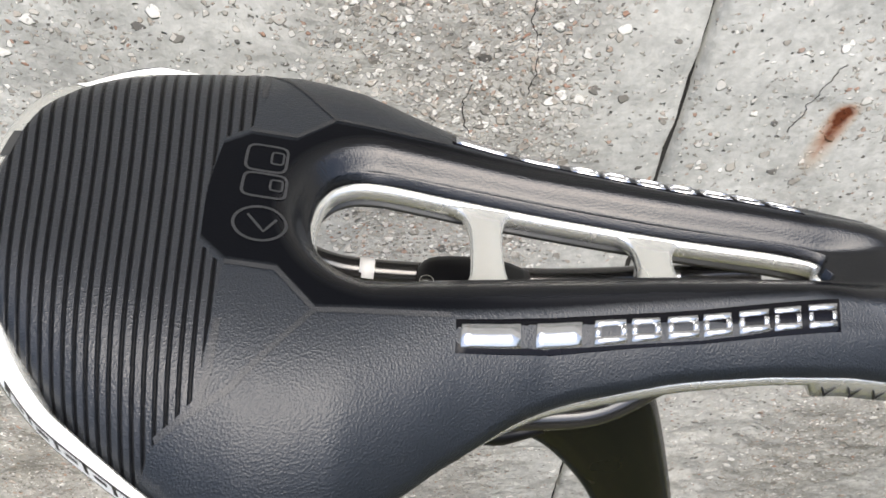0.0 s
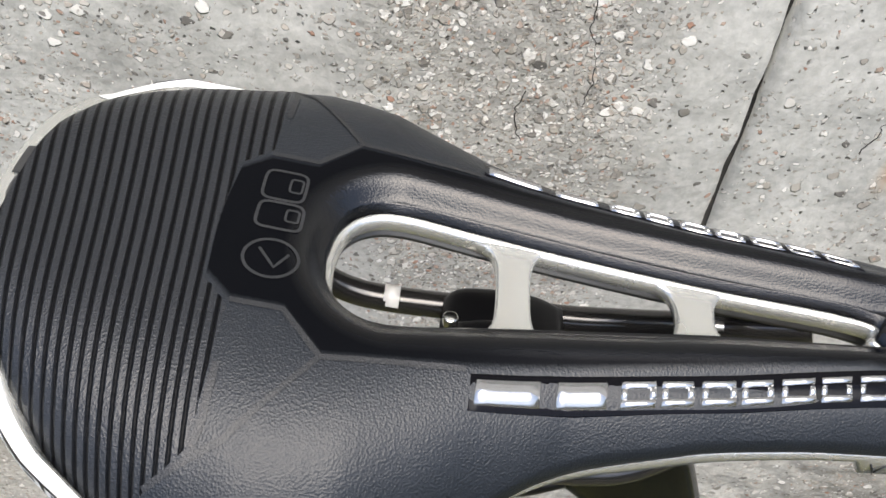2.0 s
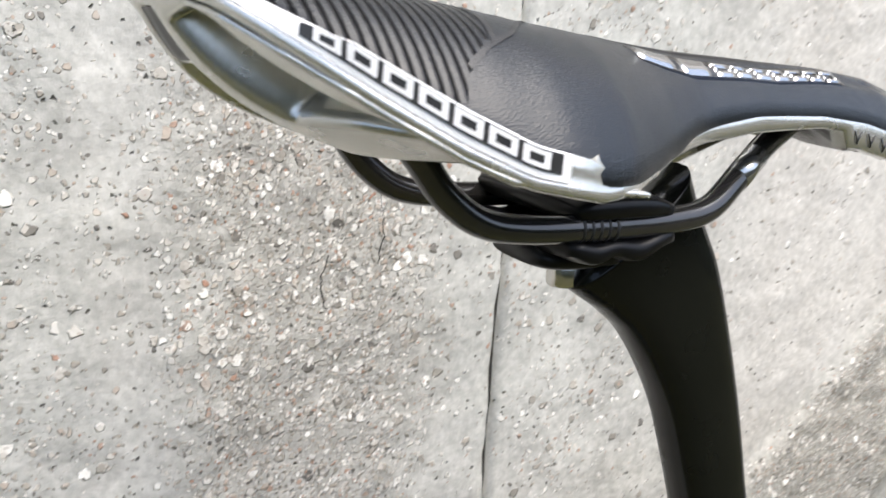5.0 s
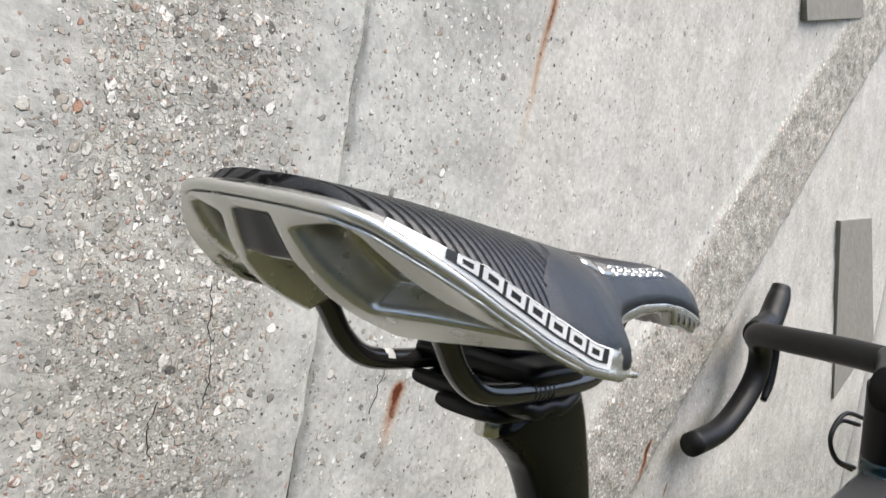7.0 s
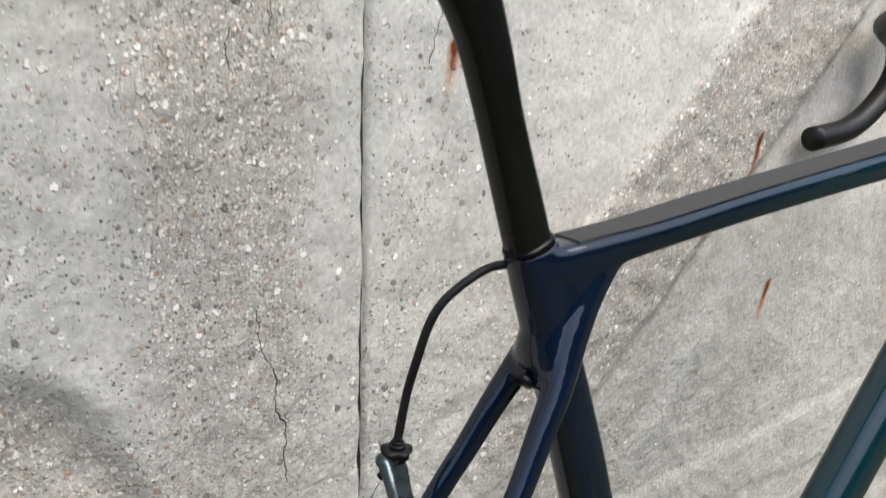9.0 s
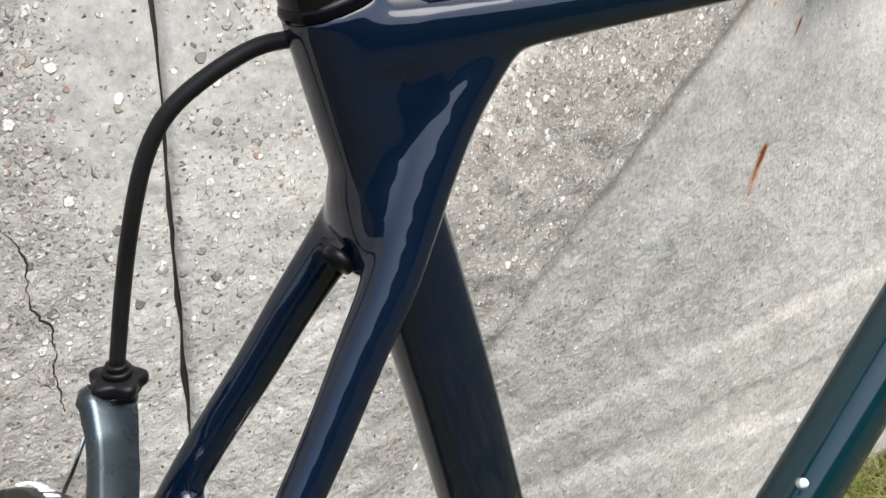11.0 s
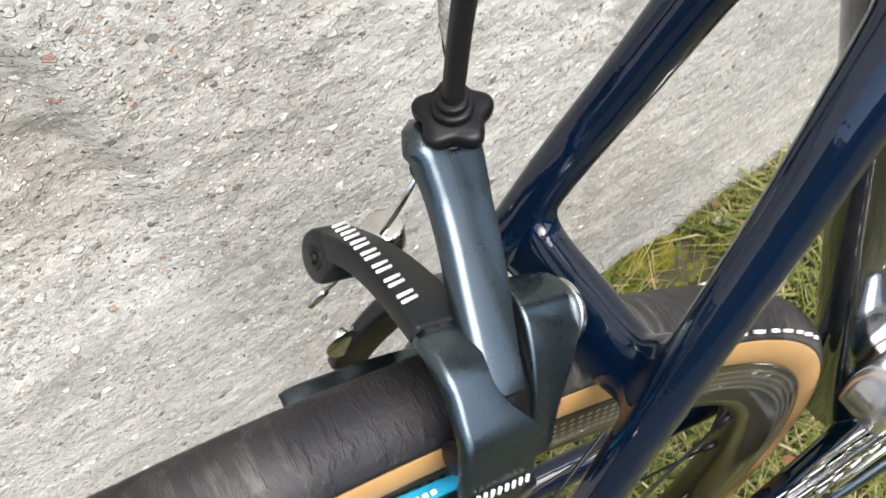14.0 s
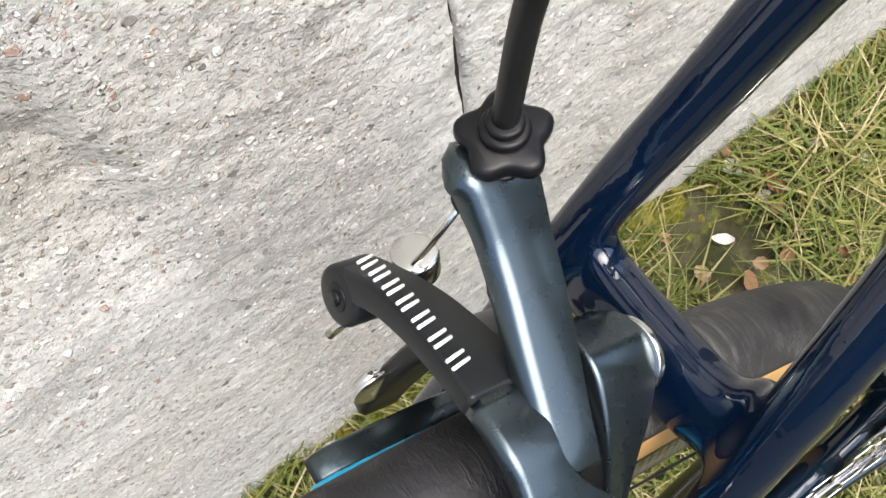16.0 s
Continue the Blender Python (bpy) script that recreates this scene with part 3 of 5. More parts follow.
# rear wheel
def arc_profile(c, r, a0, a1, k):
    return [(c + r * math.sin(a0 + (a1 - a0) * i / k), r * math.cos(a0 + (a1 - a0) * i / k)) for i in range(k + 1)]


T0 = radians(28)
out = arc_profile(0.3228, 0.0140, T0, math.pi - T0, 20)
inn = arc_profile(0.3228, 0.0120, T0, math.pi - T0, 20)
rear_wheel = part("rear_wheel", revolve(out + inn[::-1], 160), TREAD, bicycle, "black tyre tread worn to grey")
for s in (-1, 1):
    o = arc_profile(0.3228, 0.0138, radians(-30), T0 + 0.05, 8)
    i = arc_profile(0.3228, 0.0118, radians(-30), T0 + 0.05, 8)
    part("sidewall", revolve([(r, s * y) for r, y in o + i[::-1]], 160), TAN, rear_wheel, "tan cotton tyre sidewall")
prof = [(0.3168, 0.0122), (0.3160, 0.0130), (0.3025, 0.0134), (0.3010, 0.0130), (0.2955, 0.0127), (0.2890, 0.0105), (0.2855, 0.0060), (0.2845, 0.0)]
part("rim", revolve(prof + [(r, -y) for r, y in prof[-2::-1]], 160), RIM, rear_wheel, "glossy carbon rim with a dotted brake track")
bm = bmesh.new()
disc(bm, (0, -0.055, 0.336), (0, 1, 0), 0.019, 0.11, 28, 0.003)
disc(bm, (0, -0.030, 0.336), (0, 1, 0), 0.026, 0.005, 28, 0.001)
disc(bm, (0, 0.030, 0.336), (0, 1, 0), 0.026, 0.005, 28, 0.001)
part("hub", bm, BLACK, rear_wheel)
for i in range(24):
    a = 2 * math.pi * i / 24 + 0.045
    s = -1 if i % 2 else 1
    p = (0.2865 * math.cos(a), s * 0.002, 0.336 + 0.2865 * math.sin(a))
    q = (0.024 * math.cos(a + s * 0.9), s * 0.031, 0.336 + 0.024 * math.sin(a + s * 0.9))
    part("spoke", sweep(bmesh.new(), [(*p, 0.0011, 0.0008), (*q, 0.0011, 0.0008)], 1, 8), BLACK, rear_wheel)
    d = (Vector(q) - Vector(p)).normalized()
    part("nipple", disc(bmesh.new(), Vector(p) - d * 0.002, d, 0.0021, 0.012, sides=8), BLACK, rear_wheel)

# ---- saddle ----
SX = -0.017   # s = x - SX along the saddle


def lerp_table(s, table):
    return float(np.interp(s, [a for a, b in table], [b for a, b in table]))


COVER_W = ((0.0258, 0.0), (0.0262, 0.013), (0.0287, 0.0244), (0.0335, 0.0340), (0.0420, 0.0442), (0.0510, 0.0520), (0.0600, 0.0576), (0.0715, 0.0636), (0.0815, 0.0664), (0.0895, 0.0661), (0.0985, 0.0632), (0.1115, 0.0546), (0.1227, 0.0468), (0.14, 0.0370), (0.16, 0.0322), (0.174, 0.0292), (0.206, 0.0253), (0.222, 0.0238), (0.235, 0.0212), (0.242, 0.0182), (0.248, 0.0136), (0.2525, 0.0076), (0.2545, 0.0))
CROWN = ((0.02, 1.0262), (0.03, 1.0262), (0.05, 1.0250), (0.074, 1.0225), (0.09, 1.0208), (0.11, 1.0197), (0.15, 1.0185), (0.20, 1.0175), (0.222, 1.0160), (0.235, 1.0132), (0.244, 1.0092), (0.2495, 1.0048), (0.2530, 1.0005), (0.2545, 0.9968))
EDGE = ((0.02, 1.0240), (0.0260, 1.0238), (0.036, 1.0185), (0.05, 1.0105), (0.0625, 1.0040), (0.074, 0.9990), (0.09, 0.9960), (0.10, 0.9962), (0.11, 0.9976), (0.126, 1.0005), (0.14, 1.0035), (0.16, 1.0062), (0.19, 1.0066), (0.21, 1.0052), (0.23, 1.0015), (0.245, 0.9978), (0.2545, 0.9965))
HOLE_W = ((0.089, 0.0), (0.0905, 0.0085), (0.0955, 0.0145), (0.104, 0.0165), (0.122, 0.0140), (0.14, 0.0115), (0.17, 0.0078), (0.2065, 0.0045), (0.2075, 0.0))


def cover_z(s, y):
    w = max(lerp_table(s, COVER_W), 0.004)
    t = min(abs(y) / w, 1.0)
    zc, ze = lerp_table(s, CROWN), lerp_table(s, EDGE)
    z = zc - (zc - ze) * t ** (4.8 - 1.1 * min(max((s - 0.10) / 0.03, 0), 1))
    # the slot's edge rolls down
    if 0.07 < s < 0.245:
        hwid = lerp_table(s, HOLE_W) if s < 0.2075 else 0.0045
        d = abs(y) - hwid
        if s < 0.1040:
            d = (math.hypot((s - 0.1040) / 0.0150, y / 0.0165) - 1) * 0.0158
        if s > 0.2065:
            d = math.hypot((s - 0.2065) * 0.22, max(abs(y) - 0.0045, 0))
        z -= 0.0046 * math.exp(-(max(d, 0) / 0.0036) ** 2)
        # shallow channel along the nose edges below the badges
    if 0.14 < s < 0.245:
        z -= 0.0009 * math.exp(-((abs(y) - 0.66 * w) / 0.0022) ** 2) * min((s - 0.14) * 40, 1) * min((0.245 - s) * 30, 1)
    return z


def outline(table, n):
    """A closed loop (s, y) round a symmetric shape given by half widths."""
    up = [np.array(p) for p in catmull([(a, b) for a, b in table], 8)]
    up = [(p[0], max(p[1], 0.0)) for p in up]
    loop = up + [(a, -b) for a, b in up[-2:0:-1]]
    pts = [np.array(p) for p in loop]
    d = [0.0]
    for a, b in zip(pts, pts[1:] + pts[:1]):
        d.append(d[-1] + float(np.linalg.norm(b - a)))
    pts.append(pts[0])
    xs, ys = [p[0] for p in pts], [p[1] for p in pts]
    half = d[len(up) - 1]
    u = [half * k / (n // 2) for k in range(n // 2)] + [half + (d[-1] - half) * k / (n // 2) for k in range(n // 2)]
    return [(float(np.interp(t, d, xs)), float(np.interp(t, d, ys))) for t in u]


N = 240
OUT, HOLE = outline(COVER_W, N), outline(HOLE_W, N)


def saddle_ring(f, table_out, table_in):
    return [(a[0] * f + b[0] * (1 - f), a[1] * f + b[1] * (1 - f)) for a, b in zip(table_out, table_in)]


def cover_material():
    """Black skin: ribbed over the back, smooth round the slot, grained along the flanks."""
    n = Net(mat("ribbed_cover", (0.012, 0.0125, 0.014), 0.42, spec=0.34))
    c = n.node("ShaderNodeTexCoord")
    q = n.node("ShaderNodeSeparateXYZ")
    n.link(c.outputs["Object"], q.inputs[0])
    s, y = n.math("SUBTRACT", q.outputs[0], SX), q.outputs[1]
    a = n.math("ABSOLUTE", y)
    p = n.coord()

    def table(x, lo, hi, unit, rows):
        """A broken line through rows, as shares of unit."""
        t = n.math("MULTIPLY", n.math("SUBTRACT", x, lo), 1 / (hi - lo))
        return n.math("MULTIPLY", n.ramp(t, [((k - lo) / (hi - lo), (v / unit,) * 3) for k, v in rows]), unit)

    def over(x, edge, soft):
        k = n.math("MULTIPLY", n.math("SUBTRACT", x, edge), 1 / soft)
        k.node.use_clamp = True
        return k

    wave = n.math("MULTIPLY", n.math("SUBTRACT", n.noise(p, 900, 2), 0.5), 0.0005)
    edge = table(a, 0.0, 0.07, 0.1, ((0.0, 0.0678), (0.0155, 0.0682), (0.0215, 0.0742), (0.0480, 0.0735), (0.0560, 0.0655), (0.07, 0.060)))
    ribbed = over(n.math("ADD", edge, wave), s, 0.0003)
    rim = table(s, 0.06, 0.26, 0.05, ((0.060, 0.0), (0.0676, 0.0001), (0.0682, 0.0150), (0.0741, 0.0203), (0.0841, 0.0203), (0.0926, 0.0292), (0.1207, 0.0262), (0.200, 0.0132), (0.222, 0.0140), (0.250, 0.0110)))
    smooth = n.math("MULTIPLY", over(n.math("ADD", rim, wave), a, 0.0016), n.math("SUBTRACT", 1.0, ribbed))
    grained = n.math("SUBTRACT", 1.0, smooth)
    slant = n.math("SUBTRACT", 0.20, n.math("MULTIPLY", n.math("SUBTRACT", s, 0.034), 3.2))
    along = n.math("ADD", n.math("ADD", s, n.math("MULTIPLY", y, slant)), n.math("MULTIPLY", wave, 0.35))
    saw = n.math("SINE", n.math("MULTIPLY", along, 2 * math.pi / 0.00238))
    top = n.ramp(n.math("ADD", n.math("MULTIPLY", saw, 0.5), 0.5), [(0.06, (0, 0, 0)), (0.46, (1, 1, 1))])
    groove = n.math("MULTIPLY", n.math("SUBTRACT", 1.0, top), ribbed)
    pebble = n.node("ShaderNodeTexVoronoi", Scale=2000.0)
    n.link(p, pebble.inputs["Vector"])
    grain = n.math("ADD", n.math("MULTIPLY", n.noise(p, 2600, 3, 0.6), 0.6), n.math("MULTIPLY", pebble.outputs["Distance"], 0.7))
    # base colour lightened and blued to carry the sky's sheen on the flanks
    col = n.mix(n.noise(p, 60, 4), (0.0072, 0.0092, 0.0122), (0.0118, 0.0145, 0.0186))
    col = n.mix(ribbed, col, n.mix(grain, (0.0060, 0.0070, 0.0090), (0.0135, 0.0152, 0.0182)))
    # shade between the ribs is painted in: grooves go nearly black
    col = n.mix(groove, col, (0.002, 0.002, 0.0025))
    col = n.mix(smooth, col, (0.0024, 0.0027, 0.0036))
    # a polished band round the slot and along the nose
    along_slot = n.math("MAXIMUM", n.math("SUBTRACT", s, 0.104), 0.0)
    behind = n.math("MAXIMUM", n.math("SUBTRACT", 0.104, s), 0.0)
    far = n.math("SQRT", n.math("ADD", n.math("POWER", n.math("MULTIPLY", behind, 1.1), 2.0), n.math("POWER", y, 2.0)))
    band = n.math("SUBTRACT", n.math("ADD", n.math("SUBTRACT", 0.0255, n.math("MULTIPLY", along_slot, 0.130)), n.math("MULTIPLY", n.math("MAXIMUM", n.math("SUBTRACT", s, 0.205), 0.0), 0.45)), far)
    gloss = n.math("MULTIPLY", band, 220.0)
    gloss.node.use_clamp = True
    rough = n.math("ADD", 0.28, n.math("MULTIPLY", n.noise(p, 90, 3), 0.12))
    rough = n.math("SUBTRACT", rough, n.math("MULTIPLY", gloss, 0.20))
    spec = n.math("ADD", 0.045, n.math("MULTIPLY", grained, 0.40))
    spec = n.math("ADD", spec, n.math("MULTIPLY", ribbed, 0.04))
    spec = n.math("ADD", spec, n.math("MULTIPLY", gloss, 0.48))
    n.link(n.math("SUBTRACT", spec, n.math("MULTIPLY", groove, 0.40)), n.bsdf.inputs["Specular IOR Level"])
    fine = n.math("MULTIPLY", grain, n.math("ADD", 0.05, n.math("MULTIPLY", grained, 0.16)))
    fine = n.math("ADD", fine, n.math("MULTIPLY", n.math("MULTIPLY", grain, gloss), 0.09))
    height = n.math("ADD", n.math("SUBTRACT", fine, n.math("MULTIPLY", groove, 0.75)), n.math("MULTIPLY", grained, 0.10))
    return n.out(col, rough, n.bump(height, 1.0, 0.00055))


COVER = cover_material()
bm = bmesh.new()
rings = [[(s + SX, y, cover_z(s, y) - 0.0075) for s, y in HOLE]]
STEPS = 48
for k in range(STEPS + 1):
    f = (k / STEPS) ** 1.15
    f = min(f, 0.988) if k < STEPS else 1.0
    rings.append([(s + SX, y, cover_z(s, y) - (0.0014 if k == STEPS else 0)) for s, y in saddle_ring(f, OUT, HOLE)])
for drop, inset in ((0.0030, 0.0), (0.0042, 0.03), (0.0045, 0.30)):
    rings.append([(s + SX, y, cover_z(*o) - drop) for (s, y), o in zip(saddle_ring(1 - inset, OUT, HOLE), OUT)])
rings.append([(s + SX, y, cover_z(s, y) - 0.0085) for s, y in HOLE])
ring_loft(bm, rings, closed=True)
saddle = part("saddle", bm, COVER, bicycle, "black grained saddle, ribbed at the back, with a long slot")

# shell: a narrow lip round the cover and a deep hollowed back
SHELL_W = ((0.0212, 0.0), (0.0216, 0.013), (0.0236, 0.0248), (0.0284, 0.0345), (0.0364, 0.0445), (0.0450, 0.0522), (0.0562, 0.0584), (0.0695, 0.0643), (0.0815, 0.0671), (0.0900, 0.0665), (0.0990, 0.0628), (0.1120, 0.0540), (0.1230, 0.0460), (0.14, 0.0372), (0.16, 0.0327), (0.174, 0.0298), (0.206, 0.0259), (0.222, 0.0244), (0.235, 0.0218), (0.242, 0.0188), (0.2485, 0.0140), (0.2532, 0.0078), (0.2553, 0.0))
SHELL_TOP = ((0.0210, 1.0216), (0.0240, 1.0208), (0.0280, 1.0192), (0.036, 1.0140), (0.05, 1.0055), (0.0625, 0.9988), (0.074, 0.9942), (0.09, 0.9920), (0.10, 0.9928), (0.11, 0.9945), (0.126, 0.9978), (0.14, 1.0008), (0.16, 1.0035), (0.19, 1.0040), (0.21, 1.0026), (0.23, 0.9989), (0.245, 0.9952), (0.2557, 0.9938))
SHELL_OUT = outline(SHELL_W, N)
top = [lerp_table(s, SHELL_TOP) for s, y in SHELL_OUT]
mid = [(min(max(s, 0.07), 0.235), 0.0) for s, y in SHELL_OUT]


def inset(loop, d):
    out = []
    k = len(loop)
    for i, p in enumerate(loop):
        a, b = np.array(loop[i - 1]), np.array(loop[(i + 1) % k])
        t = (b - a) / max(np.linalg.norm(b - a), 1e-9)
        e = d[i] if isinstance(d, list) else d
        out.append((p[0] + e * t[1], p[1] - e * t[0]))
    return out


def depth(s, y):
    """The lip's height below its edge: deeper under the nose block."""
    return 0.0022 + 0.0014 * math.exp(-((s - 0.155) / 0.03) ** 2) + (0.0044 if 0.2015 < s < 0.2290 else 0)


def wing(s):
    """How far the lip laps over the cover's flank: along the wings alone."""
    return float(np.interp(s, (0.030, 0.046, 0.084, 0.095), (0.0, 1.0, 1.0, 0.0)))


def lip_ring(f):
    """A loop on the lip's outer face, from its lower edge (0) to the cover (1)."""
    laps = [wing(s) for s, y in SHELL_OUT]
    loop = inset(SHELL_OUT, [(0.0006 + 0.0042 * f) * (1 - w) + (0.0002 + 0.0026 * float(np.interp(s, (0.050, 0.078), (1.0, 0.12))) * max(f - 0.35, 0) / 0.65) * w for w, (s, y) in zip(laps, SHELL_OUT)])
    ring = []
    for (s, y), (so, yo), z, w in zip(loop, SHELL_OUT, top, laps):
        plain = z + 0.0006 + (float(np.interp(so, (0.026, 0.050), (0.0014, 0.0048))) - 0.0006) * f
        edge = cover_z(so, yo)
        lapped = z + (edge + 0.0006 - z) * f / 0.35 if f < 0.35 else cover_z(s, y) + 0.0008
        ring.append((s + SX, y, plain * (1 - w) + lapped * w))
    return ring


bm = bmesh.new()
inner = lip_ring(1.0)
folded_in = inset([(x - SX, y) for x, y, z in inner], [0.0030 * (1 - wing(s)) + 0.0005 * wing(s) for s, y in SHELL_OUT])
rings = [[(s + SX, y, p[2] - 0.0004 - 0.0012 * wing(s)) for (s, y), p in zip(folded_in, inner)]]
rings += [lip_ring(f) for f in (1.0, 0.85, 0.7, 0.52, 0.35, 0.18, 0.0)]
rings += [[(s + SX, y, z - 0.0002) for (s, y), z in zip(SHELL_OUT, top)],
          [(s + SX, y, z - depth(s, y) + 0.0006) for (s, y), z in zip(inset(SHELL_OUT, 0.0004), top)],
          [(s + SX, y, z - depth(s, y)) for (s, y), z in zip(inset(SHELL_OUT, 0.0012), top)],
          [(s + SX, y, z - depth(s, y)) for (s, y), z in zip(inset(SHELL_OUT, 0.0055), top)]]
ring_loft(bm, rings, closed=True)
shell = part("shell", bm, SHELL, saddle, "silver moulded lip of the saddle shell")


def back_face(y, v):
    """The hollowed back of the shell: v runs from the rim to its lower edge."""
    t = min(abs(y) / 0.066, 1.0)
    s0 = float(np.interp(abs(y), [w for q, w in SHELL_W[:9]], [q for q, w in SHELL_W[:9]])) + 0.0012
    x0 = s0 + SX
    z0 = lerp_table(s0, SHELL_TOP) - 0.0022
    x1 = 0.0420 + 10.0 * y * y
    z1 = z0 - (z0 - 0.9915 + 0.8 * y * y) * (1 - 0.6 * t ** 3)
    bow = 0.0045 * math.sin(math.pi * v) * (1 - t)
    x, z = x0 + (x1 - x0) * v - bow, z0 + (z1 - z0) * v - bow

    def soft(a, b, q):
        return 1 / (1 + math.exp(-(q - a) / b))
    a = abs(y)
    side = soft(0.0115 + 0.0135 * v, 0.00035, a) * soft(-(0.0275 + 0.033 * v), 0.0005, -a) * soft(0.12 - 6.0 * max(a - 0.013, 0) * (1 if a < 0.027 else 0) - (0.084 if a >= 0.027 else 0), 0.006, v) * soft(-0.66, 0.008, -v)
    chan = soft(-(0.0066 + 0.0078 * v), 0.0004, -a) * soft(0.37, 0.010, v)
    lip = soft(-(0.0066 + 0.0078 * v), 0.0004, -a) * soft(0.05, 0.008, v) * 0.0014
    d = 0.0125 * side + 0.0170 * chan * (0.45 + 0.55 * v) + lip
    return Vector((x + d * 0.75, y, z + d * 0.55))


bm = bmesh.new()
NY, NV = 262, 90
grid = [[bm.verts.new(back_face(-0.0645 + 0.129 * i / NY, j / NV)) for i in range(NY + 1)] for j in range(NV + 1)]
inner = [[bm.verts.new(back_face(-0.0645 + 0.129 * i / NY, 1.0) + Vector((0.012 * k, 0, 0.007 * k)) * max(0.0, 1 - (abs(-0.0645 + 0.129 * i / NY) / 0.056) ** 2)) for i in range(NY + 1)] for k in (0.25, 1.0)]
rows = grid + inner
for a, b in zip(rows, rows[1:]):
    for i in range(NY):
        bm.faces.new((a[i], a[i + 1], b[i + 1], b[i]))
back = part("shell_back", bm, SHELL, saddle, "deep silver back of the shell with three hollows")
so = back.modifiers.new("thick", "SOLIDIFY")
so.thickness, so.offset = 0.0012, 0.0
# black sticker across the middle hollow
bm = bmesh.new()
g = [[bm.verts.new(back_face((-0.0066 - 0.0022 * j / 8) * (1 - 0.2 * i), 0.065 + 0.29 * j / 8) + Vector((-0.0007, 0, -0.0006))) for i in range(11)] for j in range(9)]
for a, b in zip(g, g[1:]):
    for i in range(10):
        bm.faces.new((a[i], a[i + 1], b[i + 1], b[i]))
part("sticker", bm, BLACK_PRINT, saddle, "black sticker")
# underside of the wings
bm = bmesh.new()
rings = [[(s + SX, y, z - 0.0015) for (s, y), z in zip(inset(SHELL_OUT, 0.004), top)],
         [(s + SX, y, cover_z(s, y) - 0.0095) for s, y in saddle_ring(0.5, OUT, HOLE)],
         [(s + SX, y, cover_z(s, y) - 0.0110) for s, y in HOLE],
         [(s + SX, y, cover_z(s, y) - 0.0100) for s, y in HOLE],
         [(s + SX, y, cover_z(s, y) - 0.0085) for s, y in saddle_ring(0.5, OUT, HOLE)],
         [(s + SX, y, z - 0.0005) for (s, y), z in zip(inset(SHELL_OUT, 0.004), top)]]
ring_loft(bm, rings, closed=True)
part("shell_base", bm, SHELL_BASE, saddle, "dark underside of the saddle shell")


LIP = [lip_ring(k / 12) for k in range(13)]
ARC = [0.0]
for (s, y), (u, v) in zip(SHELL_OUT[:70], SHELL_OUT[1:71]):
    ARC.append(ARC[-1] + math.hypot(u - s, v - y))


def lip_patch(a0, a1, h0, h1, lift, sgn, steps=10):
    """A thin patch on the lip between two distances along it from the midline."""
    def at(a, h):
        q = float(np.interp(a, ARC, range(len(ARC))))
        i, f = int(q), q - int(q)
        j = min(int(h * 12), 11)
        g = h * 12 - j
        def read(u, v):
            return Vector(LIP[v][u if sgn > 0 else (N - u) % N])
        p = (read(i, j) * (1 - f) + read(i + 1, j) * f) * (1 - g) + (read(i, j + 1) * (1 - f) + read(i + 1, j + 1) * f) * g
        along = (read(i, j) - read(i + 1, j)) * sgn
        across = read(i, 12) - read(i, 0)
        return p + along.cross(across).normalized() * lift
    bm = bmesh.new()
    rows = max(1, round((h1 - h0) * 12))
    g = [[bm.verts.new(at(a0 + (a1 - a0) * i / steps, h0 + (h1 - h0) * j / rows)) for i in range(steps + 1)] for j in range(rows + 1)]
    for a, b in zip(g, g[1:]):
        for i in range(steps):
            bm.faces.new((a[i], a[i + 1], b[i + 1], b[i]))
    return bm


TIP = float(np.interp(0.0835, [s for s, y in SHELL_OUT[:71]], ARC))
for sgn in (-1, 1):
    part("badge_strip", lip_patch(0.038, TIP - 0.0030, 0.02, 1.0, 0.0003, sgn, 60), WHITE, shell, "white strip along the lip with black marks")
    part("strip_band", lip_patch(TIP - 0.0500, TIP - 0.0048, 0.105, 0.345, 0.0005, sgn, 50), BLACK_PRINT, shell, "black band on the white strip")
    for k in range(7):
        a = TIP - 0.0475 + 0.0059 * k
        for a0, a1, h0, h1 in ((a, a + 0.0050, 0.130, 0.180), (a, a + 0.0050, 0.270, 0.320), (a, a + 0.0012, 0.180, 0.270), (a + 0.0038, a + 0.0050, 0.180, 0.270)):
            part("badge_mark", lip_patch(a0, a1, h0, h1, 0.0007, sgn, 4), WHITE, shell)
part("rear_badge", lip_patch(0.005, 0.0135, 0.40, 1.0, 0.0003, 1, 6), BLACK_PRINT, shell, "small black badge on the rear lip")

for k in range(7):
    a = 0.2040 + 0.0033 * k
    w = lerp_table(a, SHELL_W)
    z = lerp_table(a, SHELL_TOP)
    for sgn in (-1, 1):
        part("nose_mark", rod([(a + SX, sgn * (w + 0.0001), z - 0.0018), (a + 0.0016 * (-1) ** k + SX, sgn * (w + 0.0001), z - 0.0052)], 0.0002, 1, 8), PRINT_GREY, shell)

# slot frame with its two cross bars
bm = bmesh.new()
rings = []
for f, dz in ((1.0, -0.0048), (0.0, -0.0042), (-0.10, -0.0052), (-0.12, -0.0080), (-0.08, -0.0085), (0.0, -0.0096), (0.6, -0.0096)):
    ring = []
    for s, y in HOLE:
        c = np.array((min(max(s, 0.105), 0.2), 0.0))
        v = np.array((s, y)) - c
        v = v / max(np.linalg.norm(v), 1e-6)
        q = np.array((s, y)) + v * 0.0012 * (f if f >= 0 else f * 10)
        ring.append((q[0] + SX, q[1], cover_z(s, y) + dz + 0.0008))
    rings.append(ring)
ring_loft(bm, rings, closed=True)
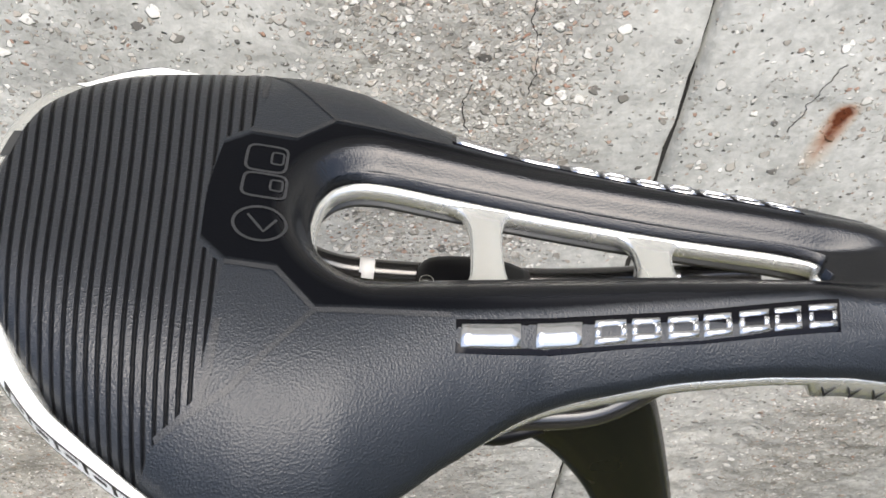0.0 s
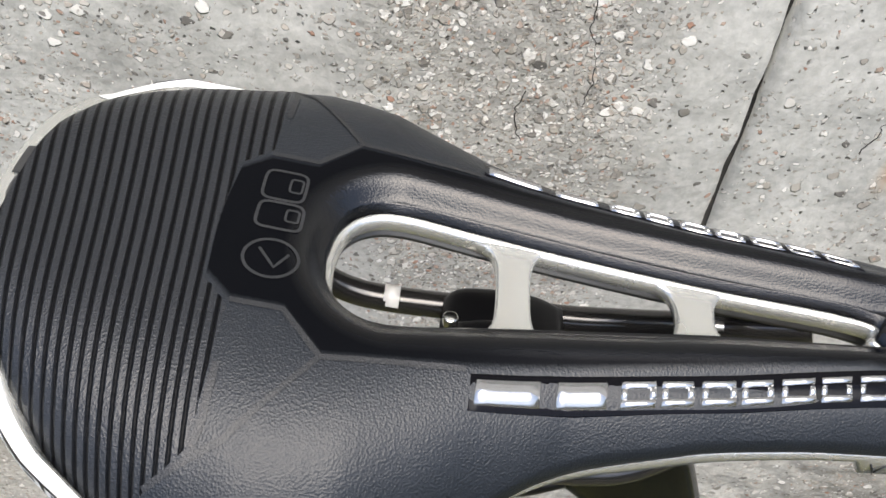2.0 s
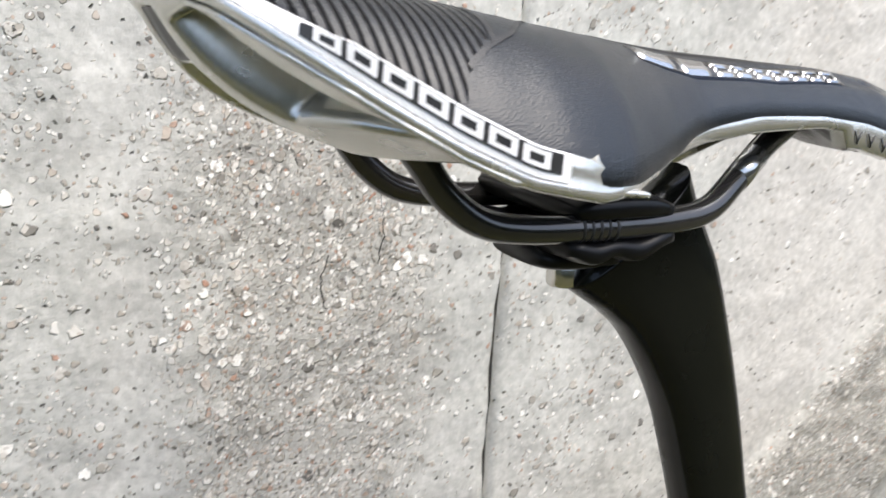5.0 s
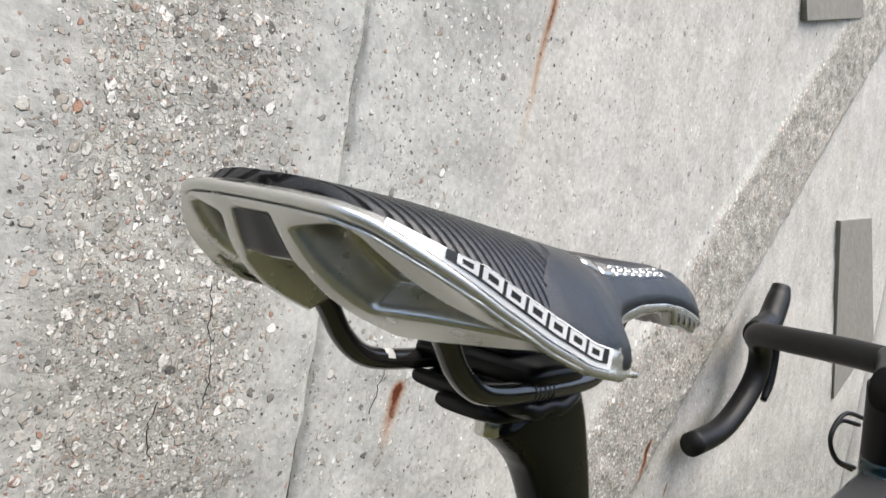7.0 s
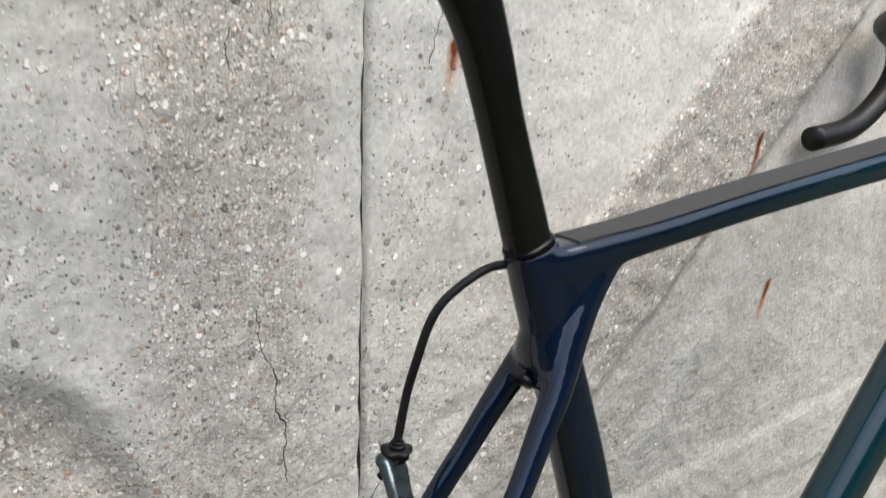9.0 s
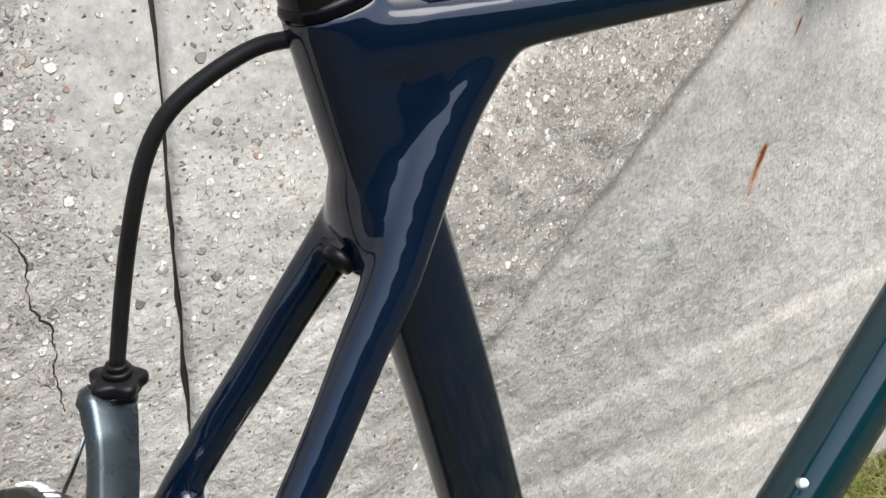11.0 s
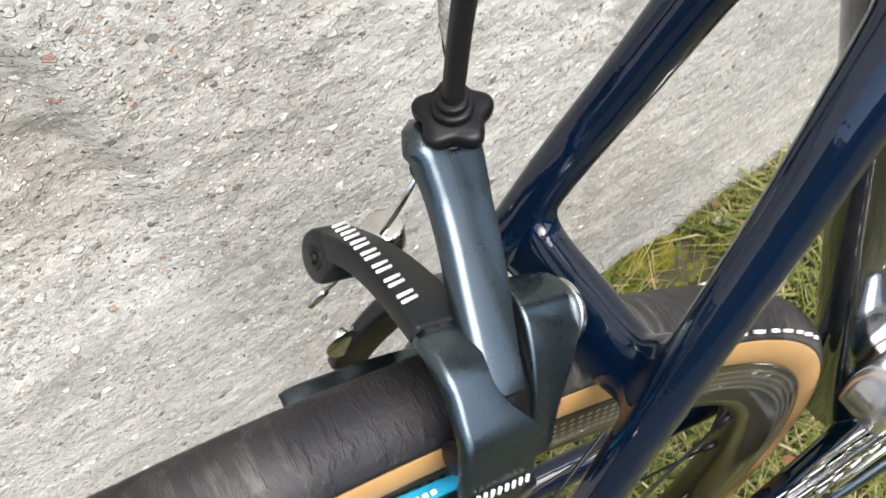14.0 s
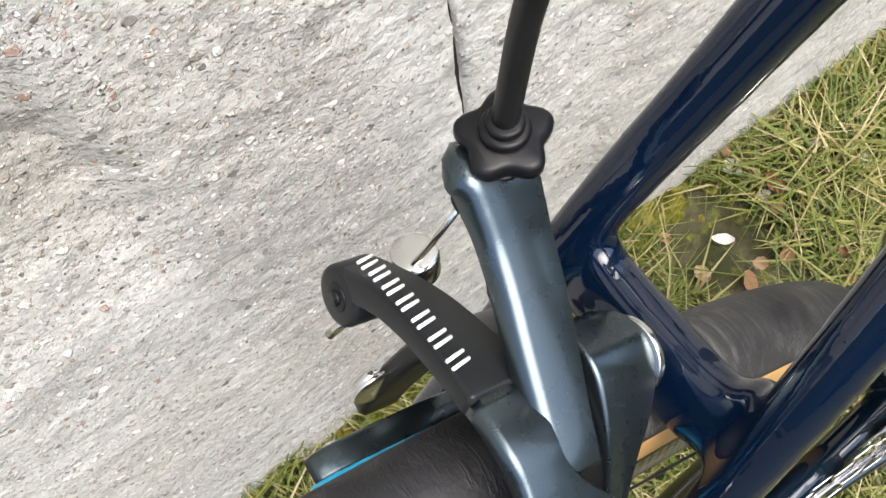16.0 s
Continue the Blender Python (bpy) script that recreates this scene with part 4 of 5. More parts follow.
slot_rim = part("slot_rim", bm, SHELL, saddle, "silver rim of the slot")
for s0, w in ((0.1290, 0.0037), (0.1686, 0.0040)):
    bm = bmesh.new()
    hwid = lerp_table(s0, HOLE_W)
    rows = []
    for k in range(17):
        y = -hwid - 0.001 + (2 * hwid + 0.002) * k / 16
        flare = 0.0050 * math.exp(-((hwid - abs(y)) / 0.0022))
        rows.append((s0 + SX, y, cover_z(s0, hwid) - 0.0058, w + flare, 0.0020))
    sweep(bm, rows, 1, 16, side=(0, 0, 1), power=5)
    part("cross_bar", bm, SHELL, slot_rim, "silver cross bar")


# raised silver badges along both edges of the nose
def badge(s0, s1, t0, t1, sgn, lift=0.0007, ns=6):
    bm = bmesh.new()
    def at(s, t, up):
        y = sgn * (0.0276 - (s - 0.1213) * 0.1640 + 0.0050 * t)
        return (s + SX, y, cover_z(s, y) + up)
    lo = [[bm.verts.new(at(s0 + (s1 - s0) * i / ns, t, -0.0003)) for i in range(ns + 1)] for t in (t0, t1)]
    e, et = min(0.0003, (s1 - s0) * 0.2), min(0.05, (t1 - t0) * 0.2)
    hi = [[bm.verts.new(at(s0 + e + (s1 - s0 - 2 * e) * i / ns, t, lift)) for i in range(ns + 1)] for t in (t0 + et, t1 - et)]
    for i in range(ns):
        bm.faces.new((hi[0][i], hi[0][i + 1], hi[1][i + 1], hi[1][i]))
        for k in (0, 1):
            bm.faces.new((lo[k][i], lo[k][i + 1], hi[k][i + 1], hi[k][i]))
    for i in (0, ns):
        bm.faces.new((lo[0][i], lo[1][i], hi[1][i], hi[0][i]))
    return bm


for sgn in (-1, 1):
    part("badge_base", badge(0.1203, 0.2056, -0.18, 1.18, sgn, 0.00018, 40), GLOSS_BLACK, saddle, "glossy black badge base")
    part("badge_block", badge(0.1215, 0.1342, 0.08, 0.95, sgn), FOIL, saddle, "raised silver badge")
    part("badge_block", badge(0.1372, 0.1472, 0.08, 0.95, sgn), FOIL, saddle, "raised silver badge")
    for k in range(7):
        a, w = 0.1497 + 0.0080 * k, 0.0066 if k % 2 else 0.0071
        part("badge_bar", badge(a, a + w, 0.04, 0.32, sgn, 0.0006, 3), FOIL, saddle)
        part("badge_bar", badge(a, a + w, 0.68, 0.96, sgn, 0.0006, 3), FOIL, saddle)
        for q in (a, a + w - 0.0015):
            part("badge_bar", badge(q, q + 0.0015, 0.30, 0.70, sgn, 0.0006, 2), FOIL, saddle)


# matt grey lines printed on the cover
def line_on_cover(points, w, name="printed_line", material=None):
    bm = bmesh.new()
    P = [np.array(p) for p in points]
    dense = []
    for a, b in zip(P, P[1:]):
        k = max(2, int(np.linalg.norm(b - a) / 0.0012))
        dense += [a + (b - a) * i / k for i in range(k)]
    dense.append(P[-1])
    prev = None
    for i, p in enumerate(dense):
        t = dense[min(i + 1, len(dense) - 1)] - dense[max(i - 1, 0)]
        n = np.array((-t[1], t[0])) / max(np.linalg.norm(t), 1e-9)
        pair = [bm.verts.new((q[0] + SX, q[1], cover_z(*q) + 0.00022)) for q in (p - n * w, p + n * w)]
        if prev:
            bm.faces.new((prev[0], prev[1], pair[1], pair[0]))
        prev = pair
    return part(name, bm, material or PRINT_GREY, saddle)


for sgn in (-1, 1):
    line_on_cover([(0.0741, 0.0203 * sgn), (0.0841, 0.0203 * sgn), (0.0926, 0.0292 * sgn), (0.1195, 0.0264 * sgn)], 0.00060)
    line_on_cover([(0.0926, 0.0292 * sgn), (0.0787, 0.0468 * sgn), (0.0665, 0.0545 * sgn)], 0.00055)
    line_on_cover([(0.0750, 0.0337 * sgn), (0.0748, 0.0440 * sgn), (0.0735, 0.0500 * sgn)], 0.00065)


def ring_mark(cs, cy, a, b, power, w=0.00033):
    loop = []
    for k in range(33):
        c, d = math.cos(2 * math.pi * k / 32), math.sin(2 * math.pi * k / 32)
        loop.append((cs + a * math.copysign(abs(c) ** (2 / power), c), cy + b * math.copysign(abs(d) ** (2 / power), d)))
    return line_on_cover(loop, w, "printed_mark")


ring_mark(0.0785, 0.0112, 0.0044, 0.0042, 5)
ring_mark(0.0808, 0.0116, 0.0013, 0.0019, 5, 0.00025)
ring_mark(0.0790, 0.0026, 0.0046, 0.0036, 5)
ring_mark(0.0815, 0.0030, 0.0013, 0.0016, 5, 0.00025)
ring_mark(0.0795, -0.0088, 0.0054, 0.0048, 2)
line_on_cover([(0.0768, -0.0066), (0.0805, -0.0110), (0.0828, -0.0072)], 0.00030, "printed_mark")

# rails
for s in (-1, 1):
    bm = rod([(0.050, s * 0.022, 0.999), (0.0575, s * 0.022, 0.9915), (0.0650, s * 0.022, 0.9830), (0.0740, s * 0.022, 0.9772), (0.0850, s * 0.022, 0.9752), (0.105, s * 0.022, 0.9752), (0.130, s * 0.0215, 0.9765), (0.1430, s * 0.0205, 0.9790), (0.1550, s * 0.0165, 0.9855), (0.170, s * 0.011, 0.9945), (0.182, s * 0.008, 1.0005)], 0.0035)
    part("rail", bm, RAIL, saddle, "black tubular saddle rail")
    if s < 0:
        for a, b in ((0.1005, 0.1012), (0.1030, 0.1036), (0.1055, 0.1061), (0.1080, 0.1086), (0.1105, 0.1111)):
            part("rail_mark", rod([(a, s * 0.0221, 0.9752), (b, s * 0.0221, 0.9752)], 0.00355, 1, 14), PRINT_GREY, saddle)
    else:
        part("rail_mark", rod([(0.0830, s * 0.0221, 0.9754), (0.0870, s * 0.0221, 0.9752)], 0.00356, 1, 14), WHITE, saddle)
    part("rail_mark", rod([(0.1560, s * 0.01625, 0.9861), (0.1660, s * 0.0125, 0.9921)], 0.00362, 1, 14), FOIL, saddle, "silver mark on the rail")

# clamp on the head of the post
clamp = part("saddle_clamp", sweep(bmesh.new(), [(0.0985, 0, 0.9700, 0.0026, 0.0222), (0.1007, 0, 0.9702, 0.0028, 0.0236), (0.1060, 0, 0.9690, 0.0036, 0.0240), (0.1118, 0, 0.9704, 0.0028, 0.0240), (0.1190, 0, 0.9695, 0.0036, 0.0240), (0.1251, 0, 0.9718, 0.0028, 0.0236), (0.1303, 0, 0.9728, 0.0026, 0.0222)], 4, 28, power=4), BLACK, bicycle, "black two-bolt saddle clamp")
part("upper_plate", sweep(bmesh.new(), [(0.0992, 0, 0.9785, 0.0026, 0.0230), (0.1037, 0, 0.9800, 0.0036, 0.0250), (0.1185, 0, 0.9806, 0.0036, 0.0250), (0.1281, 0, 0.9795, 0.0024, 0.0230)], 4, 28, power=4), BLACK, clamp)
part("upper_rib", sweep(bmesh.new(), [(0.1022, 0, 0.9845, 0.0022, 0.0110), (0.1111, 0, 0.9852, 0.0026, 0.0120), (0.1207, 0, 0.9845, 0.0020, 0.0105)], 4, 20, power=4), BLACK, clamp)
part("cradle", sweep(bmesh.new(), [(0.0981, 0, 0.9655, 0.0026, 0.0110), (0.1022, 0, 0.9650, 0.0032, 0.0135), (0.1111, 0, 0.9650, 0.0034, 0.0140), (0.1214, 0, 0.9655, 0.0034, 0.0135)], 4, 24, power=3), BLACK, clamp)
bm = bmesh.new()
disc(bm, (0.1140, 0, 0.9610), (0.0850, 0, -1), 0.0046, 0.0060, 24, 0.0008)
part("clamp_bolt", bm, STEEL, clamp, "dull steel clamp bolt head")
bm = bmesh.new()
disc(bm, (0.1000, 0.008, 0.9880), (0, 0, 1), 0.0019, 0.003, 20, 0.0006)
part("top_bolt", bm, STEEL, clamp)
saddle.location = (0, 0.0015, 0)

# ---- rear brake ----
BOLT = Vector((0.88, 0, -0.47))     # the way the mounting bolt points


def plate(bm, outline, y0, y1, bevel=0.0012):
    """A plate of the given (x, z) outline between two distances from the midplane."""
    a = [bm.verts.new((x, y0, z)) for x, z in outline]
    b = [bm.verts.new((x, y1, z)) for x, z in outline]
    k = len(a)
    bm.faces.new(a[::-1])
    bm.faces.new(b)
    side = [bm.faces.new((a[i], a[(i + 1) % k], b[(i + 1) % k], b[i])) for i in range(k)]
    if bevel:
        edges = {e for f in (a, b) for i in range(k) for e in [bm.edges.get((f[i], f[(i + 1) % k]))] if e}
        bmesh.ops.bevel(bm, geom=list(edges), offset=bevel, segments=3, affect="EDGES", profile=0.6)
    return bm


BOLT_UP = Vector((0.47, 0, 0.88))


def on_bolt(y, up, d):
    """A place by its distance across, up the brake's own face and along the bolt."""
    return BOLT.normalized() * d + BOLT_UP.normalized() * up + Vector((0, y, 0))


def folded(rows, thick, chamfer=0.0011, steps=4, bevel=0.0):
    """An arm by its outer face: rows (y, up, least and greatest depth along the bolt), bent inwards by its thickness; bevel: a broader bevel on the rear edge."""
    P = catmull([(*r, 1.0) if len(r) == 4 else r for r in rows], steps)
    bm = bmesh.new()
    rings = []
    for i, r in enumerate(P):
        a, b = P[max(i - 1, 0)], P[min(i + 1, len(P) - 1)]
        t = Vector((b[0] - a[0], b[1] - a[1])).normalized()
        n = Vector((t.y, -t.x))
        ring = []
        lo, hi, c = r[2], r[3], chamfer
        bev = bevel or chamfer
        h = thick * r[4]
        for d, k in ((lo + bev, 0), (hi - c, 0), (hi, c), (hi, h - c), (hi - c, h), (lo + c, h), (lo, h - c), (lo, bev)):
            ring.append(on_bolt(r[0] - n.x * k, r[1] - n.y * k, d))
        rings.append(ring)
    ring_loft(bm, rings)
    bm.normal_update()
    for e in bm.edges:
        if len(e.link_faces) == 2 and e.calc_face_angle(0) > radians(60):
            e.smooth = False
    return bm


# the near plate folds from the top arm over a knuckle and down beside the rim
ARM = [(0.0535, 0.6300, -0.2000, -0.1905), (0.0500, 0.6325, -0.2008, -0.1900), (0.0400, 0.6390, -0.2012, -0.1900), (0.0300, 0.6432, -0.2018, -0.1890), (0.0200, 0.6462, -0.2028, -0.1885), (0.0110, 0.6484, -0.2040, -0.1885), (0.0045, 0.6494, -0.2046, -0.1890)]
PLATE = [(0.0045, 0.6494, -0.2046, -0.1890), (-0.0020, 0.6496, -0.2048, -0.1915), (-0.0085, 0.6486, -0.2046, -0.1928), (-0.0130, 0.6462, -0.2040, -0.1922), (-0.0175, 0.6432, -0.2038, -0.1885), (-0.0218, 0.6398, -0.2034, -0.1830), (-0.0246, 0.6350, -0.2030, -0.1824), (-0.0268, 0.6300, -0.2024, -0.1824), (-0.0284, 0.6245, -0.2010, -0.1834), (-0.0296, 0.6190, -0.1980, -0.1852), (-0.0306, 0.6135, -0.1962, -0.1858), (-0.0314, 0.6080, -0.1972, -0.1842), (-0.0319, 0.6026, -0.1976, -0.1835), (-0.0322, 0.5985, -0.1960, -0.1850), (-0.0323, 0.5962, -0.1935, -0.1875)]
brake = part("rear_brake", folded(PLATE, 0.0048, 0.0006, 3, 0.0016), CALIPER, bicycle, "satin grey dual-pivot brake caliper")
part("top_arm", folded([(*r, 1.5 - 0.5 * k / 6) for k, r in enumerate(ARM)], 0.0052, 0.0006, 4, 0.0012), CALIPER_DARK, brake, "dark top arm of the caliper")
part("end_cap", disc(bmesh.new(), (0.1268, 0.0478, 0.6412), -BOLT, 0.0074, 0.0108, 36, 0.0014), CALIPER_DARK, brake, "round dark end of the arm")
part("cap_recess", disc(bmesh.new(), Vector((0.1268, 0.0478, 0.6412)) - BOLT * 0.0105, -BOLT, 0.0036, 0.0006, 24, 0.0002), BLACK, brake)
part("end_screw", disc(bmesh.new(), Vector((0.1268, 0.0478, 0.6412)) - BOLT * 0.0110, -BOLT, 0.0020, 0.0006, sides=6), BLACK, brake)
# the arm that holds the cable: a swollen head, a waist and a straight blade with a broad bevel
part("cable_arm", folded([(0.0455, 0.6715, -0.1925, -0.1840, 0.7), (0.0430, 0.6748, -0.1955, -0.1815, 0.9), (0.0380, 0.6768, -0.1968, -0.1800, 1.1), (0.0325, 0.6760, -0.1966, -0.1794, 1.15), (0.0275, 0.6720, -0.1952, -0.1790, 1.1), (0.0220, 0.6672, -0.1938, -0.1788), (0.0150, 0.6625, -0.1936, -0.1790), (0.0060, 0.6568, -0.1942, -0.1802), (-0.0040, 0.6506, -0.1948, -0.1820), (-0.0115, 0.6460, -0.1954, -0.1832), (-0.0148, 0.6434, -0.1952, -0.1834, 0.9)], 0.0066, 0.0006, 5, 0.0025), CALIPER, brake, "grey arm holding the cable adjuster")
part("back_arm", folded([(0.0120, 0.6490, -0.1780, -0.1650, 0.8), (0.0085, 0.6520, -0.1788, -0.1625), (0.0030, 0.6533, -0.1790, -0.1612), (-0.0020, 0.6520, -0.1790, -0.1612), (-0.0070, 0.6480, -0.1788, -0.1622), (-0.0115, 0.6430, -0.1784, -0.1645), (-0.0152, 0.6375, -0.1778, -0.1672), (-0.0185, 0.6318, -0.1772, -0.1690), (-0.0212, 0.6268, -0.1766, -0.1696), (-0.0226, 0.6240, -0.1758, -0.1705, 0.9)], 0.0062, 0.0011, 4), CALIPER, brake, "grey rear arm of the caliper")
part("spring", folded([(0.0140, 0.6440, -0.1870, -0.1785), (0.0040, 0.6470, -0.1870, -0.1785), (-0.0060, 0.6440, -0.1870, -0.1785), (-0.0140, 0.6380, -0.1865, -0.1780), (-0.0190, 0.6300, -0.1855, -0.1780), (-0.0215, 0.6235, -0.1845, -0.1780)], 0.0080, 0.001, 4), BLACK, brake, "black return spring housing")
part("bolt_slot", sweep(bmesh.new(), [(*on_bolt(-0.0309, 0.6125, -0.1865), 0.0021, 0.0012), (*on_bolt(-0.0316, 0.6070, -0.1862), 0.0021, 0.0012)], 1, 14, side=BOLT), BLACK, brake, "dark slot for the pad bolt")
part("far_arm", folded([(0.0395, 0.5890, -0.1910, -0.1790), (0.0388, 0.5960, -0.1915, -0.1785), (0.0365, 0.6080, -0.1905, -0.1770), (0.0330, 0.6220, -0.1900, -0.1750), (0.0260, 0.6370, -0.1895, -0.1730), (0.0150, 0.6470, -0.1885, -0.1720), (0.0060, 0.6500, -0.1880, -0.1720)], 0.0055, 0.0012, 5), CALIPER_DARK, brake, "dark far arm of the caliper")
part("pivot_screw", disc(bmesh.new(), on_bolt(-0.0178, 0.6290, -0.1975), -BOLT, 0.0042, 0.0030, 24, 0.0006), BLACK, brake, "black pivot screw")
part("side_screw", disc(bmesh.new(), (0.1298, -0.0325, 0.6365), (0, -1, 0), 0.0024, 0.0036, 18, 0.0005), BLACK, brake, "small black set screw")
for k in range(8):
    o = Vector((0.1195, -0.02835, 0.6485)).lerp(Vector((0.1325, -0.02835, 0.6415)), k / 7)
    bm = bmesh.new()
    rod_rows = [(*(o + BOLT_UP * u + Vector((0, 0.42 * u, 0))), 0.0003, 0.00055) for u in (-0.0009, 0.0009)]
    sweep(bm, rod_rows, 1, 8, side=(0.88, 0, -0.47))
    part("brand_bar", bm, WHITE, brake)
for k in range(7):
    w = k / 6
    o = Vector((0.1266, 0.0475, 0.6520)).lerp(Vector((0.1275, 0.0115, 0.6702)), w) + Vector((0, 0, 0.0008 + 0.0022 * 4 * w * (1 - w)))
    bm = bmesh.new()
    for c in (-0.0010, 0.0012):
        p = o + Vector((0, c, -c * 0.42))
        sweep(bm, [(*(p - BOLT * 0.0023), 0.00045, 0.0004), (*(p + BOLT * 0.0023 + Vector((0, 0.001, -0.0003))), 0.00045, 0.0004)], 1, 6)
    part("printed_mark", bm, WHITE, brake)
part("washer", disc(bmesh.new(), on_bolt(0.0010, 0.6455, -0.1626), BOLT, 0.0086, 0.0018, 32, 0.0004), STEEL, brake, "bright steel mounting washer")
for s in (-1, 1):
    holder = sweep(bmesh.new(), [(0.0925, s * 0.0208, 0.6300, 0.0052, 0.0036), (0.0965, s * 0.0208, 0.6290, 0.0064, 0.0042), (0.1180, s * 0.0208, 0.6195, 0.0064, 0.0042), (0.1370, s * 0.0208, 0.6105, 0.0050, 0.0036)], 5, 24, power=4.5)
    shoe = part("brake_shoe", holder, CALIPER, brake, "grey metal brake shoe holder")
    part("pad", sweep(bmesh.new(), [(0.0905, s * 0.0156, 0.6322, 0.0058, 0.0022), (0.0965, s * 0.0156, 0.6305, 0.0066, 0.0022), (0.1180, s * 0.0156, 0.6205, 0.0062, 0.0022), (0.1375, s * 0.0156, 0.6105, 0.0050, 0.0022)], 5, 20, power=5), CYAN, shoe, "bright blue rubber brake pad")
    bm = disc(bmesh.new(), (0.0989, s * 0.0246, 0.6276), (0, s, 0), 0.0032, 0.0010, 24, 0.0003)
    part("shoe_bolt", disc(bm, (0.0989, s * 0.0252, 0.6276), (0, s, 0), 0.0020, 0.0014, 20, 0.0004), STEEL, shoe)
    if s < 0:
        part("shoe_washer", disc(bmesh.new(), (0.1130, s * 0.0248, 0.6232), (0, s, 0), 0.0062, 0.0040, 28, 0.0008), STEEL, shoe, "domed steel washer")
        for k in range(7):
            x = 0.0995 + 0.0022 * k
            part("pad_mark", box(bmesh.new(), (x, -0.0176, 0.6374 - 0.00095 * k), (x + 0.0015, -0.0166, 0.6384 - 0.00095 * k)), WHITE, shoe)
    bm = bmesh.new()
    disc(bm, (0.1150, s * 0.0332, 0.6225), (0, s, 0), 0.0060, 0.0012, 32, 0.0003)
    disc(bm, (0.1150, s * 0.0342, 0.6225), (0, s, 0), 0.0044, 0.0030, 32, 0.0010)
    bolt = part("pad_bolt", bm, STEEL, shoe, "bright steel pad bolt")
    part("bolt_socket", disc(bmesh.new(), (0.1150, s * 0.0370, 0.6225), (0, s, 0), 0.0022, 0.0004, sides=6), BLACK, brake)
for ob in [o for o in brake.children if o.name.split(".")[0] in ("cable_arm", "back_arm", "top_arm", "far_arm")] + [brake]:
    ob.modifiers.new("even_faces", "WEIGHTED_NORMAL").weight = 80
# adjuster, housing and inner cable
AXIS = Vector((-0.02, -0.10, 1)).normalized()
KNOB = Vector((0.1556, 0.0372, 0.6842))


def lobed(bm, centre, axis, r, h, lobes, deep, seg=60):
    """A knob with scalloped sides, standing on centre along axis."""
    m = Matrix.Translation(centre) @ Vector(axis).to_track_quat("Z", "Y").to_matrix().to_4x4()
    rings = []
    for z, k in ((0.0, 0.86), (0.12, 0.97), (0.3, 1.0), (0.7, 1.0), (0.88, 0.96), (1.0, 0.84)):
        ring = []
        for i in range(seg):
            a = 2 * math.pi * i / seg
            q = r * k * (1 - deep * (0.5 - 0.5 * math.cos(lobes * a)))
            ring.append(m @ Vector((q * math.cos(a), q * math.sin(a), h * z)))
        rings.append(ring)
    ring_loft(bm, rings)
    return bm


bm = bmesh.new()
disc(bm, KNOB - AXIS * 0.0036, AXIS, 0.0060, 0.0046, 28, bevel=0.0008)
lobed(bm, KNOB + AXIS * 0.0004, AXIS, 0.0074, 0.0016, 6, 0.08)
lobed(bm, KNOB + AXIS * 0.0021, AXIS, 0.0096, 0.0046, 5, 0.24)
disc(bm, KNOB + AXIS * 0.0066, AXIS, 0.0048, 0.0024, 24, bevel=0.0008)
adjuster = part("adjuster", bm, BLACK, brake, "black lobed cable adjuster")
part("collar", disc(bmesh.new(), KNOB + AXIS * 0.0088, AXIS, 0.0036, 0.0022, 24, bevel=0.0006), BLACK, adjuster)
part("brake_housing", rod([(0.2085, 0.002, 0.8000), (0.1955, 0.013, 0.7963), (0.1828, 0.018, 0.7885), (0.1712, 0.022, 0.7778), (0.1648, 0.025, 0.7651), (0.1608, 0.028, 0.7471), (0.1586, 0.0340, 0.7230), (0.1554, 0.0366, 0.6930)], 0.00255, 8, 16), HOUSING, bicycle, "black brake cable housing")
part("cable_boot", rod([(0.1490, 0.0352, 0.6785), (0.1450, 0.0374, 0.6745)], 0.0024, 2, 16), BLACK, brake)
part("inner_cable", rod([(0.1445, 0.0378, 0.6715), (0.1349, 0.0474, 0.6393), (0.1160, 0.0590, 0.6075)], 0.0008, 2, 8), STEEL, brake, "thin steel brake cable")
part("cable_end", rod([(0.1185, 0.0575, 0.6115), (0.1135, 0.0606, 0.6030)], 0.0014, 1, 12), STEEL, brake, "crimped cable end")
bm = disc(bmesh.new(), (0.1372, 0.0480, 0.6350), (0.1, 0.1, 0.99), 0.0058, 0.0080, 28, 0.001)
part("anchor_nut", bm, STEEL, brake, "steel cable anchor")

# ---- drivetrain ----
front_mech = part("front_derailleur", plate(bmesh.new(), ((0.326, 0.452), (0.345, 0.462), (0.372, 0.452), (0.388, 0.425), (0.384, 0.404), (0.362, 0.398), (0.338, 0.408), (0.326, 0.428)), -0.048, -0.022, 0.005), FOIL, bicycle, "faceted silver front derailleur")
part("cage", plate(bmesh.new(), ((0.330, 0.405), (0.400, 0.412), (0.402, 0.398), (0.360, 0.385), (0.318, 0.372), (0.312, 0.384)), -0.0535, -0.0515, 0.0004), STEEL, front_mech, "polished derailleur cage")
part("cage", plate(bmesh.new(), ((0.330, 0.405), (0.400, 0.412), (0.402, 0.398), (0.360, 0.385), (0.318, 0.372), (0.312, 0.384)), -0.0405, -0.0390, 0.0004), STEEL, front_mech, "polished derailleur cage")
front_mech.location = (-0.009, 0, 0)
part("mount", box(bmesh.new(), (0.352, -0.026, 0.415), (0.378, -0.014, 0.440), 0.002), STEEL, front_mech)
for c, r in (((0.372, -0.049, 0.440), 0.0035), ((0.384, -0.049, 0.412), 0.0030)):
    part("mech_screw", disc(bmesh.new(), c, (0, -1, 0), r, 0.003, 16, 0.0006), STEEL, front_mech)


